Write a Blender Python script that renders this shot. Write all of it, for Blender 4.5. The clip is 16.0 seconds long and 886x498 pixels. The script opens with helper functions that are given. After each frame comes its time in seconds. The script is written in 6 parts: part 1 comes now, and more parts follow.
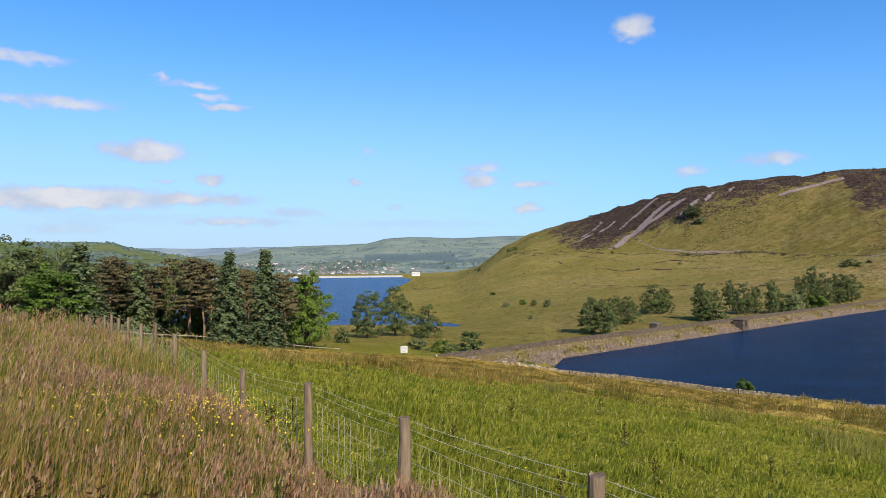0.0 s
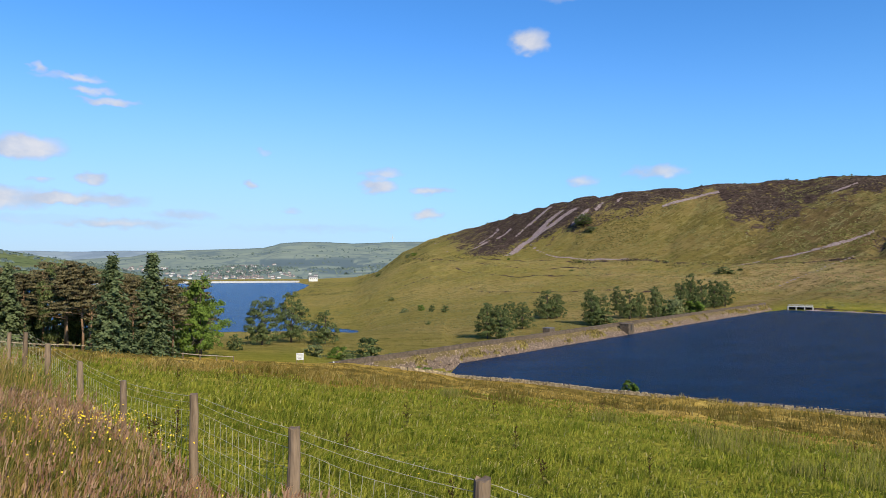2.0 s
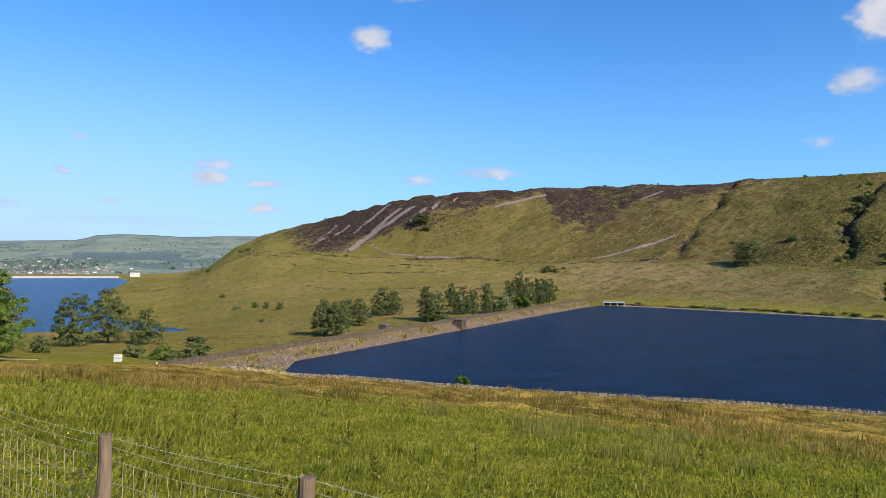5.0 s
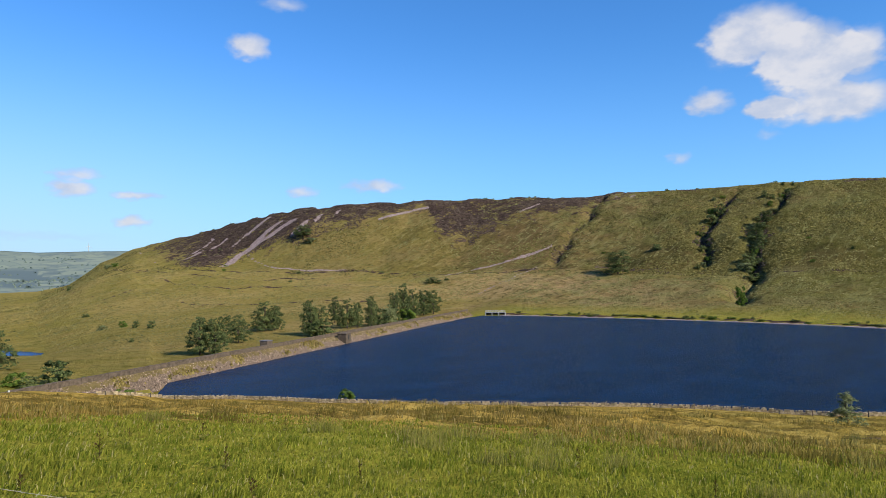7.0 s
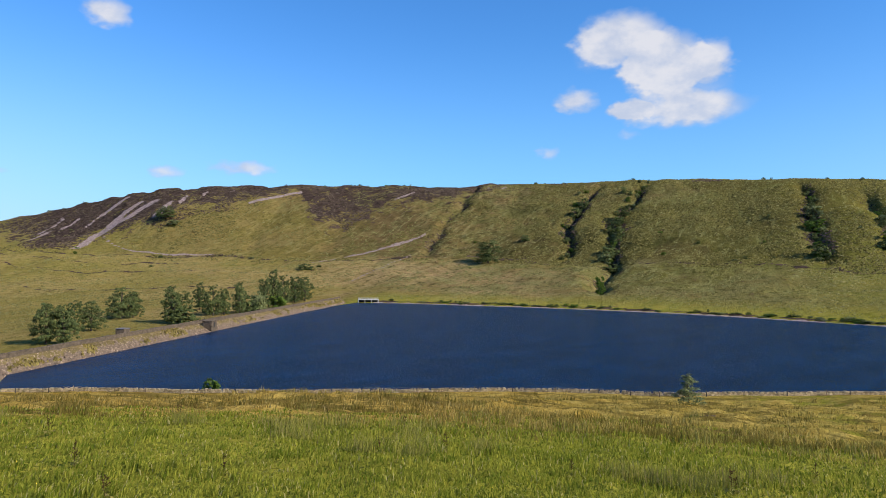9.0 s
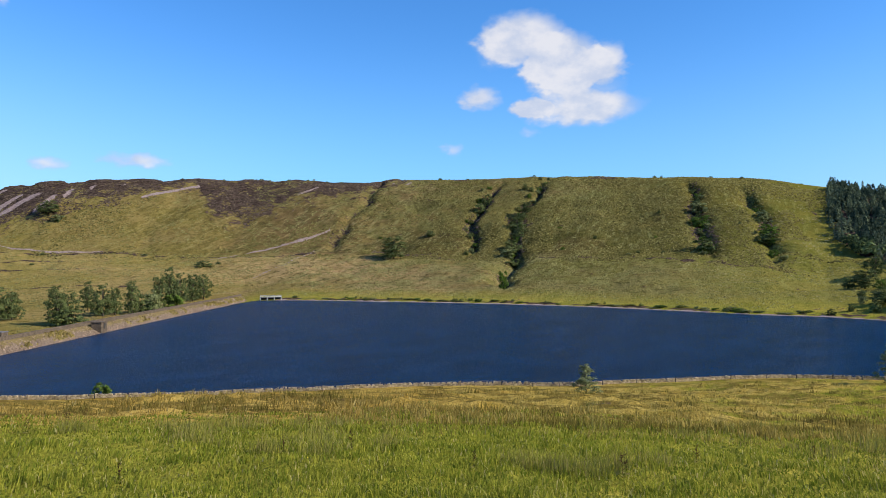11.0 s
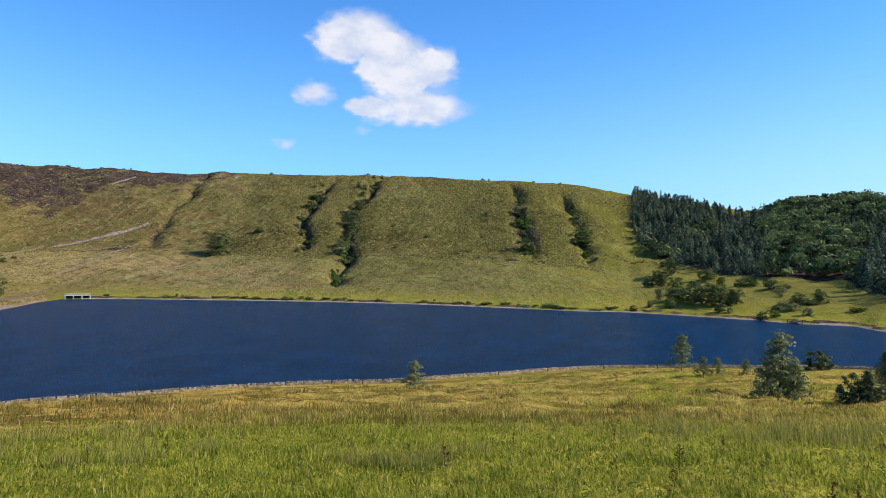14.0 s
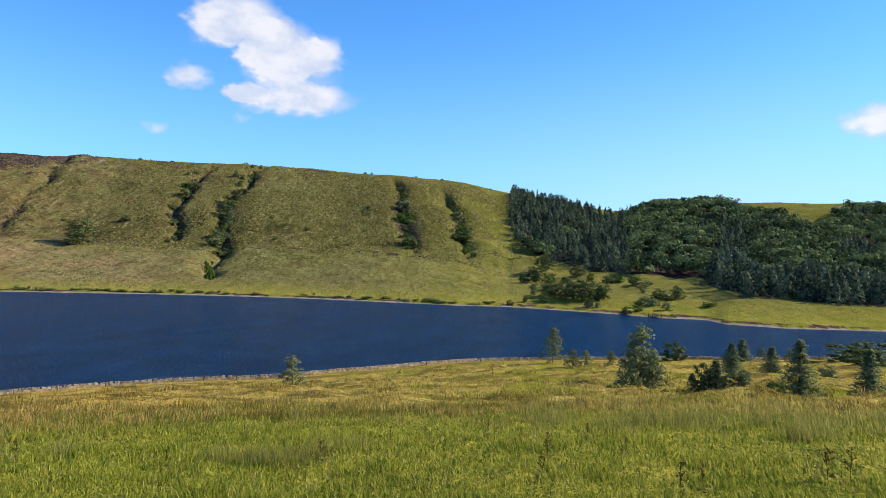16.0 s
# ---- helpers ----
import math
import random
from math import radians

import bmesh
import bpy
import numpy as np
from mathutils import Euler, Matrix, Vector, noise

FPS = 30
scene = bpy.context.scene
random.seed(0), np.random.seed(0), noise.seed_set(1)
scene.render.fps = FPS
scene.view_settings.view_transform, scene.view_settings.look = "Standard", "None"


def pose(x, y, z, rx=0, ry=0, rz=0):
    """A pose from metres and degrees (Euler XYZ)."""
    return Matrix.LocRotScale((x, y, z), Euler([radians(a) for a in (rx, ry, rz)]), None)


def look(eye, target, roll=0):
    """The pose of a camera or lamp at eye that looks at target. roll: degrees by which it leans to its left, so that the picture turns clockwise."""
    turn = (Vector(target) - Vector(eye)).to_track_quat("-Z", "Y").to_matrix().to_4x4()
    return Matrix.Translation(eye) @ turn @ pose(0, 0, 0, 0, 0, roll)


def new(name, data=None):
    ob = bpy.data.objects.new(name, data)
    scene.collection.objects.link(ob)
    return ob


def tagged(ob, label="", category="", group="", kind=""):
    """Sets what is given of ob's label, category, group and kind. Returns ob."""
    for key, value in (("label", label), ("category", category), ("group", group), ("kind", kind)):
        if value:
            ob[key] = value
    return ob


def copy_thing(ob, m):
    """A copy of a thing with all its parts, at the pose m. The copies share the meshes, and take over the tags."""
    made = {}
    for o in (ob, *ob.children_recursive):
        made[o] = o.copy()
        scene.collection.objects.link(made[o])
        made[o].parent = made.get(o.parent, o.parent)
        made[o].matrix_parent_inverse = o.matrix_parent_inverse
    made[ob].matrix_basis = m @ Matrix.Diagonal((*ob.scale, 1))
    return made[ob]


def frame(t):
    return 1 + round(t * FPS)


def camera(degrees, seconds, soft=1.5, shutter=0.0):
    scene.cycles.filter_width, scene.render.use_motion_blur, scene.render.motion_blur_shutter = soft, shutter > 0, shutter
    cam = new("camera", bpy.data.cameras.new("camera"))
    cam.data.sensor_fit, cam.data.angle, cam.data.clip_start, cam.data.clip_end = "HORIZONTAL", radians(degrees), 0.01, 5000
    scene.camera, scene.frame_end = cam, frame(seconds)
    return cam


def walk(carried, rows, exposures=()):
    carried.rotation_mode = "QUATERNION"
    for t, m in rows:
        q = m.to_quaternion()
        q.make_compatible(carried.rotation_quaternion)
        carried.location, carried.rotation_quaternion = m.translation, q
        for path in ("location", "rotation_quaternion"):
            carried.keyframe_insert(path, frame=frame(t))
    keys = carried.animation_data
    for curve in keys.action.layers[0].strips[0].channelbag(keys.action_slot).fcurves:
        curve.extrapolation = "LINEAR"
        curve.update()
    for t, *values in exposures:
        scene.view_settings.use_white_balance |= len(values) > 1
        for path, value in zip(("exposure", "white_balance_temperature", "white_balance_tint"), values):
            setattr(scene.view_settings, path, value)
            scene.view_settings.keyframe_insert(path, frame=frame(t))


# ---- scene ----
cam = camera(65.64, 16.0, soft=0.6)
# seconds, then the eye's place and the turn (tilt, lean, heading); the viewer turns slowly on the spot
ROWS = [
    (0, 0.000, 0.000, 0.000, 91.00, 0.40, 0.01),
    (0.5, 0.007, -0.006, 0.005, 90.94, 0.32, -1.85),
    (1, 0.021, -0.004, 0.006, 91.02, 0.19, -4.07),
    (1.5, 0.034, -0.020, 0.010, 91.44, 0.11, -6.08),
    (2, 0.045, -0.038, 0.020, 91.44, 0.04, -8.40),
    (2.5, 0.051, -0.063, 0.023, 91.40, -0.21, -11.32),
    (3, 0.058, -0.089, 0.029, 91.78, 0.02, -13.61),
    (3.5, 0.062, -0.111, 0.031, 91.57, -0.17, -16.36),
    (4, 0.069, -0.119, 0.028, 91.18, -0.41, -18.29),
    (6.5, 0.105, -0.084, 0.030, 92.18, 0.10, -28.50),
    (7, 0.113, -0.096, 0.039, 92.27, 0.37, -31.50),
    (7.5, 0.107, -0.133, 0.037, 91.86, -0.07, -35.53),
    (8, 0.121, -0.131, 0.060, 91.28, -0.34, -38.73),
    (8.5, 0.121, -0.128, 0.053, 91.38, -0.34, -40.71),
    (9, 0.097, -0.150, 0.057, 91.24, -0.49, -42.00),
    (11.5, -0.050, -0.331, 0.112, 90.92, -0.08, -52.11),
    (12, -0.079, -0.375, 0.117, 90.85, -0.22, -54.34),
    (12.5, -0.072, -0.384, 0.122, 90.59, -0.36, -57.02),
    (13, -0.060, -0.400, 0.117, 90.91, -0.59, -59.73),
    (13.5, -0.032, -0.389, 0.114, 90.85, -0.32, -61.74),
    (14, -0.010, -0.372, 0.098, 90.83, -0.72, -63.77),
    (14.5, -0.001, -0.381, 0.095, 90.44, -1.13, -66.33),
    (15, -0.016, -0.392, 0.092, 90.40, -1.57, -69.63),
    (15.5, -0.039, -0.410, 0.098, 90.42, -1.66, -71.36),
    (16, -0.072, -0.422, 0.099, 90.55, -1.60, -73.64),
]
walk(cam, [(t, pose(x, y, z, rx, ry, rz)) for t, x, y, z, rx, ry, rz in ROWS], exposures=[(0.0, 0.38), (7.0, 0.41), (12.0, 0.56), (16.0, 0.69)])

# ---- light ----
SUN_BEARING, SUN_HEIGHT = 158.0, 34.0      # degrees clockwise from the first heading, degrees over the horizon
sun_way = Vector((math.sin(radians(SUN_BEARING)) * math.cos(radians(SUN_HEIGHT)), math.cos(radians(SUN_BEARING)) * math.cos(radians(SUN_HEIGHT)), math.sin(radians(SUN_HEIGHT))))
sun_data = bpy.data.lights.new("sun", "SUN")
sun_data.energy, sun_data.angle, sun_data.color = 5.0, radians(0.53), (1.0, 0.90, 0.72)
sun = new("sun", sun_data)
sun.matrix_world = look(sun_way * 100, (0, 0, 0))


class Nodes:
    """A small hand for node trees: n.math('ADD', a, b) and so on; sockets or numbers go in, sockets come out."""

    def __init__(self, tree):
        self.tree = tree

    def put(self, kind, out=0, op="", clamp=False, **ins):
        node = self.tree.nodes.new(kind)
        if op:
            node.operation = op
        if clamp:
            node.use_clamp = True
        for k, v in ins.items():
            key = int(k[1:]) if k[0] == "i" and k[1:].isdigit() else k.replace("_", " ")
            self.link(v, node.inputs[key])
        return node.outputs[out]

    def link(self, v, socket):
        if isinstance(v, bpy.types.NodeSocket):
            self.tree.links.new(v, socket)
        else:
            socket.default_value = v

    def math(self, op, a, b=0.0, c=0.0, clamp=False):
        return self.put("ShaderNodeMath", op=op, clamp=clamp, i0=a, i1=b, i2=c)

    def vmath(self, op, a, b):
        return self.put("ShaderNodeVectorMath", op=op, i0=a, i1=b)

    def noise(self, vec, scale, detail=4.0, rough=0.6, distortion=0.0):
        return self.put("ShaderNodeTexNoise", Vector=vec, Scale=scale, Detail=detail, Roughness=rough, Distortion=distortion)

    def step(self, v, lo, hi, a=0.0, b=1.0):
        out = self.put("ShaderNodeMapRange", Value=v, From_Min=lo, From_Max=hi, To_Min=a, To_Max=b)
        out.node.interpolation_type = "SMOOTHSTEP"
        return out

    def mix(self, fac, a, b, blend="MIX"):
        node = self.tree.nodes.new("ShaderNodeMix")
        node.data_type, node.blend_type = "RGBA", blend
        for sock, v in ((node.inputs[0], fac), (node.inputs[6], a), (node.inputs[7], b)):
            if isinstance(v, tuple) and len(v) == 3:
                v = (*v, 1.0)
            self.link(v, sock)
        return node.outputs[2]

    def stretch(self, vec, x, y, z):
        return self.vmath("MULTIPLY", vec, (x, y, z))


world = bpy.data.worlds.new("sky")
scene.world = world
world.use_nodes = True
world.node_tree.nodes.clear()
wn = Nodes(world.node_tree)
sky_node = world.node_tree.nodes.new("ShaderNodeTexSky")
sky_node.sky_type, sky_node.sun_disc = "NISHITA", False
sky_node.sun_elevation, sky_node.sun_rotation = radians(SUN_HEIGHT), radians(SUN_BEARING)
sky_node.altitude, sky_node.air_density, sky_node.dust_density, sky_node.ozone_density = 300.0, 1.0, 0.3, 2.5
# the clouds: bearing and height of the middle, half width and half height (degrees), strength
SMALL_CLOUDS = (
    (15.7, 18.1, 2.07, 1.23, 1.00),
    (-23.4, 8.5, 3.49, 1.13, 1.20),
    (-18.7, 6.5, 1.41, 0.61, 1.00),
    (-22.1, 6.3, 0.94, 0.42, 0.70),
    (-7.2, 6.6, 0.75, 0.42, 0.80),
    (-6.3, 9.2, 0.75, 0.38, 0.50),
    (3.1, 6.6, 2.07, 0.80, 1.00),
    (3.4, 7.7, 1.98, 0.57, 0.80),
    (7.5, 6.3, 1.98, 0.47, 0.80),
    (7.1, 4.3, 1.70, 0.61, 0.90),
    (-4.0, 4.5, 1.23, 0.42, 0.50),
    (20.0, 6.9, 1.32, 0.61, 0.70),
    (25.6, 7.5, 3.30, 0.66, 0.85),
)
HIGH_STREAKS = (
    (-25.7, 4.9, 7.07, 1.04, 1.00),
    (-30.8, 4.7, 5.66, 1.13, 1.00),
    (-18.4, 5.0, 4.24, 0.66, 0.80),
    (-31.3, 14.5, 3.77, 0.66, 0.80),
    (-29.4, 11.6, 5.19, 0.61, 0.90),
    (-20.1, 13.7, 2.83, 0.38, 0.80),
    (-22.2, 14.2, 0.85, 0.38, 0.80),
    (-18.7, 12.9, 1.89, 0.38, 0.80),
    (-17.6, 12.2, 2.45, 0.38, 0.90),
    (-12.2, 4.0, 3.30, 0.52, 0.60),
    (-28.7, 2.6, 4.24, 0.57, 0.50),
    (-16.2, 3.2, 5.66, 0.47, 0.50),
    (-23.7, 3.4, 12.26, 0.57, 0.35),
    (-2.1, 3.1, 10.37, 0.47, 0.35),
)
GREAT_CLOUD = (
    (56.5, 17.8, 4.34, 2.45, 1.20),
    (60.0, 15.9, 3.77, 2.59, 1.20),
    (63.2, 15.8, 2.12, 1.79, 1.10),
    (54.3, 17.2, 2.59, 1.89, 0.55),
    (60.9, 12.2, 5.89, 1.60, 1.10),
    (57.0, 12.4, 1.89, 0.94, 1.00),
    (62.5, 13.6, 3.00, 2.30, 0.45),
    (52.9, 13.3, 1.89, 1.23, 0.90),
    (59.4, 15.1, 3.54, 2.26, 1.10),
    (50.6, 9.1, 1.23, 0.66, 0.60),
    (57.1, 10.5, 1.04, 0.57, 0.40),
    (106.0, 10.3, 2.83, 1.60, 1.10),
    (18.3, 21.4, 2.36, 0.66, 0.60),
)
way = wn.put("ShaderNodeTexCoord", 0)
sep = world.node_tree.nodes.new("ShaderNodeSeparateXYZ")
world.node_tree.links.new(way, sep.inputs[0])
azimuth = wn.math("MULTIPLY", wn.math("ARCTAN2", sep.outputs[0], sep.outputs[1]), 57.29578)
height_deg = wn.math("MULTIPLY", wn.math("ARCSINE", sep.outputs[2]), 57.29578)
flat = world.node_tree.nodes.new("ShaderNodeCombineXYZ")
world.node_tree.links.new(azimuth, flat.inputs[0])
world.node_tree.links.new(height_deg, flat.inputs[1])
curl = wn.noise(wn.stretch(flat.outputs[0], 1.0, 1.5, 1.0), 0.5, 3.0, 0.5)
lump = wn.noise(wn.stretch(flat.outputs[0], 0.8, 1.3, 1.0), 1.1, 2.5, 0.45)
field = 0.0
warp_b = wn.math("ADD", azimuth, wn.math("MULTIPLY", wn.math("SUBTRACT", curl, 0.5), 2.8))
warp_h = wn.math("ADD", height_deg, wn.math("MULTIPLY", wn.math("SUBTRACT", lump, 0.5), 0.9))
for cb, ce, cw, ch, cs in SMALL_CLOUDS + HIGH_STREAKS + GREAT_CLOUD:
    u = wn.math("MULTIPLY", wn.math("SUBTRACT", warp_b, cb), 1.0 / cw)
    v = wn.math("MULTIPLY", wn.math("SUBTRACT", warp_h, ce), 1.0 / ch)
    rr = wn.math("ADD", wn.math("MULTIPLY", u, u), wn.math("MULTIPLY", v, v))
    blob = wn.math("MULTIPLY", wn.math("SUBTRACT", 1.0, rr, clamp=True), cs)
    field = wn.math("ADD", field, blob)
field = wn.math("MINIMUM", field, 1.1)
edge = wn.math("ADD", wn.math("MULTIPLY", wn.math("SUBTRACT", curl, 0.5), 1.0), wn.math("MULTIPLY", wn.math("SUBTRACT", lump, 0.5), 0.3))
inside = wn.math("MULTIPLY", field, wn.math("ADD", 1.0, wn.math("MULTIPLY", edge, 1.0)))
cover = wn.step(inside, 0.02, 1.0)
body = wn.step(wn.math("ADD", inside, wn.math("MULTIPLY", wn.math("SUBTRACT", lump, 0.5), 0.6)), 0.0, 1.1)
billow = wn.noise(wn.stretch(flat.outputs[0], 0.30, 0.45, 1.0), 1.0, 4.0, 0.55)
body = wn.math("MULTIPLY", body, wn.step(billow, 0.34, 0.62, 0.35, 1.0))
cloud_colour = wn.mix(body, (0.46, 0.55, 0.74), (0.83, 0.82, 0.85))
low = wn.math("POWER", wn.step(height_deg, -2.0, 24.0, 1.0, 0.0), 1.6)
SKY_STRENGTH = 0.15
tinted = wn.mix(1.0, sky_node.outputs[0], (0.43, 0.93, 1.42), "MULTIPLY")
lit = wn.vmath("SCALE", tinted, (0, 0, 0))
lit.node.inputs["Scale"].default_value = SKY_STRENGTH
haze = wn.math("ADD", wn.step(azimuth, -15.0, 45.0, 0.88, 0.62), wn.step(azimuth, 60.0, 100.0, 0.0, 0.2))       # the air over the open valley is whiter than over the moor
veil = wn.mix(wn.math("MULTIPLY", low, haze), lit, wn.mix(wn.step(azimuth, -10.0, 50.0), (0.57, 0.69, 0.91), wn.mix(wn.step(azimuth, 60.0, 100.0), (0.36, 0.65, 0.95), (0.50, 0.70, 0.93))))
painted = wn.mix(wn.math("MULTIPLY", cover, 0.90), veil, cloud_colour)
bg = wn.put("ShaderNodeBackground", Color=painted, Strength=0.72)
world.node_tree.links.new(bg, world.node_tree.nodes.new("ShaderNodeOutputWorld").inputs[0])


# ---- materials ----
def material(name, rough=0.9, spec=0.2):
    m = bpy.data.materials.new(name)
    m.use_nodes = True
    n = Nodes(m.node_tree)
    bsdf = m.node_tree.nodes["Principled BSDF"]
    bsdf.inputs["Roughness"].default_value = rough
    bsdf.inputs["Specular IOR Level"].default_value = spec
    return m, n, bsdf


def bumped(n, bsdf, value, strength, distance):
    n.link(n.put("ShaderNodeBump", Height=value, Strength=strength, Distance=distance), bsdf.inputs["Normal"])


def mottled(name, a, b, scale, rough=0.85, spec=0.2, bump=0.3, depth=0.02, detail=5.0, stretch=(1, 1, 1), metal=0.0, islands=0.0, pieces=0.0):
    """Two colours mottled at two scales, with a fine relief."""
    m, n, bsdf = material(name, rough, spec)
    a, b = tuple(0.8 * v for v in a), tuple(0.8 * v for v in b)
    co = n.stretch(n.put("ShaderNodeTexCoord", 3), *stretch)
    big, fine = n.noise(co, scale, detail), n.noise(co, scale * 7.3, 3.0)
    f = n.math("ADD", n.math("MULTIPLY", big, 0.65), n.math("MULTIPLY", fine, 0.35))
    f = n.step(f, 0.34, 0.66)
    c = n.mix(f, a, b)
    if islands or pieces:
        rnd = n.put("ShaderNodeNewGeometry", "Random Per Island") if islands else n.put("ShaderNodeObjectInfo", "Random")
        c = n.mix(1.0, c, n.put("ShaderNodeCombineColor", Red=n.step(rnd, 0, 1, 1 - (islands + pieces), 1 + islands + pieces), Green=n.step(rnd, 0, 1, 1 - (islands + pieces), 1 + islands + pieces), Blue=n.step(rnd, 0, 1, 1 - (islands + pieces), 1 + islands + pieces)), "MULTIPLY")
    n.link(c, bsdf.inputs["Base Color"])
    bsdf.inputs["Metallic"].default_value = metal
    if bump:
        bumped(n, bsdf, fine, bump, depth)
    return m


def ground_material():
    m, n, bsdf = material("hill_ground", 1.0, 0.0)
    co = n.put("ShaderNodeTexCoord", 3)
    zone = n.tree.nodes.new("ShaderNodeAttribute")
    zone.attribute_name = "zone"
    zs = n.tree.nodes.new("ShaderNodeSeparateColor")
    n.tree.links.new(zone.outputs["Color"], zs.inputs[0])
    heather, scree, dry, moor = zs.outputs[0], zs.outputs[1], zs.outputs[2], zone.outputs["Alpha"]
    wide, mid, fine, tiny = n.noise(co, 0.012, 5.0, 0.6), n.noise(co, 0.085, 6.0, 0.7), n.noise(co, 0.62, 5.0, 0.75), n.noise(co, 6.0, 3.0, 0.7)
    tuft = n.noise(co, 0.27, 7.0, 0.78, 0.4)
    streak = n.noise(n.stretch(co, 0.03, 0.16, 0.30), 1.0, 6.0, 0.7)
    pasture = n.mix(n.step(mid, 0.36, 0.66), (0.215, 0.225, 0.024), (0.350, 0.310, 0.048))
    pasture = n.mix(n.step(fine, 0.42, 0.72, 0.0, 0.5), pasture, (0.105, 0.140, 0.014))
    dried = n.mix(n.step(n.math("ADD", n.math("MULTIPLY", mid, 0.4), n.math("MULTIPLY", fine, 0.6)), 0.38, 0.64), (0.340, 0.225, 0.036), (0.560, 0.410, 0.095))
    lie = n.tree.nodes.new("ShaderNodeMapping")
    lie.vector_type = "TEXTURE"
    lie.inputs["Rotation"].default_value = (0.0, 0.0, -radians(57.0))
    lie.inputs["Scale"].default_value = (13.0, 3.2, 60.0)
    n.tree.links.new(co, lie.inputs[0])
    bands = n.noise(lie.outputs[0], 1.0, 5.0, 0.68, 0.6)
    spread = n.tree.nodes.new("ShaderNodeSeparateXYZ")
    n.tree.links.new(co, spread.inputs[0])
    stand = n.math("ADD", n.math("MULTIPLY", n.math("ARCTAN2", spread.outputs[0], spread.outputs[1]), 57.3), n.math("MULTIPLY", n.math("SUBTRACT", n.noise(co, 0.05, 4.0), 0.5), 90.0))
    paler = n.step(stand, 28.0, 62.0)
    dried = n.mix(n.math("MULTIPLY", paler, 0.85), dried, n.mix(n.step(fine, 0.36, 0.66), (0.300, 0.225, 0.040), (0.430, 0.340, 0.085)))
    # dark bands: rushier growth, with hummock shading also put into the colour
    dried = n.mix(n.step(bands, 0.48, 0.57, 0.0, 0.85), dried, (0.150, 0.112, 0.026))
    moorland = n.mix(n.step(wide, 0.40, 0.60), (0.225, 0.225, 0.052), (0.330, 0.300, 0.092))
    moorland = n.mix(n.step(mid, 0.46, 0.66, 0.0, 0.8), moorland, (0.190, 0.172, 0.044))
    moorland = n.mix(n.step(streak, 0.53, 0.66, 0.0, 0.6), moorland, (0.285, 0.228, 0.090))
    moorland = n.mix(n.step(tuft, 0.50, 0.60, 0.0, 0.8), moorland, (0.070, 0.070, 0.018))
    moorland = n.mix(n.step(fine, 0.54, 0.70, 0.0, 0.55), moorland, (0.370, 0.310, 0.135))
    moorland = n.mix(1.0, moorland, (1.28, 1.16, 1.40), "MULTIPLY")
    combed = n.tree.nodes.new("ShaderNodeMapping")
    combed.vector_type = "TEXTURE"
    combed.inputs["Rotation"].default_value = (0.0, 0.0, 0.30)
    combed.inputs["Scale"].default_value = (34.0, 3.6, 7.0)
    n.tree.links.new(co, combed.inputs[0])
    combing = n.noise(combed.outputs[0], 1.0, 5.0, 0.62)
    slope = n.tree.nodes.new("ShaderNodeAttribute")
    slope.attribute_name = "steep"
    bracken = n.mix(n.step(n.math("ADD", n.math("MULTIPLY", mid, 0.5), n.math("MULTIPLY", tuft, 0.5)), 0.40, 0.60), (0.178, 0.152, 0.046), (0.056, 0.052, 0.018))
    bracken = n.mix(n.step(wide, 0.50, 0.62, 0.0, 0.6), bracken, (0.150, 0.105, 0.044))
    moorland = n.mix(n.math("MULTIPLY", slope.outputs["Fac"], n.step(n.noise(co, 0.006, 4.0, 0.6), 0.36, 0.54, 0.45, 1.0)), moorland, bracken)
    moorland = n.mix(n.step(combing, 0.54, 0.66, 0.0, 0.55), moorland, (0.370, 0.345, 0.130))
    moorland = n.mix(n.step(combing, 0.44, 0.34, 0.0, 0.5), moorland, (0.085, 0.090, 0.022))
    moorland = n.mix(1.0, moorland, n.mix(paler, (0.98, 0.86, 0.95), (0.72, 0.78, 0.80)), "MULTIPLY")
    brown = n.mix(n.step(tuft, 0.40, 0.62), (0.032, 0.025, 0.020), (0.115, 0.082, 0.058))
    stone = n.mix(n.step(fine, 0.35, 0.65), (0.24, 0.185, 0.150), (0.42, 0.345, 0.30))
    c = n.mix(moor, pasture, moorland)
    ragged = n.math("MULTIPLY", n.math("SUBTRACT", n.math("ADD", n.math("MULTIPLY", mid, 0.55), n.math("MULTIPLY", tuft, 0.45)), 0.5), 4.2)
    c = n.mix(n.step(n.math("ADD", dry, n.math("MULTIPLY", ragged, 0.6)), 0.3, 0.7), c, dried)
    c = n.mix(n.step(n.math("ADD", heather, ragged), 0.42, 0.60), c, brown)
    c = n.mix(n.step(n.math("ADD", scree, n.math("MULTIPLY", ragged, 0.45)), 0.40, 0.66), c, stone)
    c = n.mix(n.step(tiny, 0.35, 0.7, 0.0, 0.35), c, n.mix(1.0, c, (0.55, 0.55, 0.5), "MULTIPLY"))
    c = n.mix(1.0, c, (0.95, 0.90, 1.00), "MULTIPLY")
    n.link(c, bsdf.inputs["Base Color"])
    relief = n.math("ADD", n.math("MULTIPLY", fine, 0.55), n.math("ADD", n.math("MULTIPLY", mid, 3.0), n.math("ADD", n.math("MULTIPLY", tuft, 2.6), n.math("MULTIPLY", tiny, 0.05))))
    relief = n.math("MULTIPLY", relief, n.math("ADD", n.math("MULTIPLY", moor, 0.6), 0.4))
    bumped(n, bsdf, relief, 1.0, 1.0)
    return m


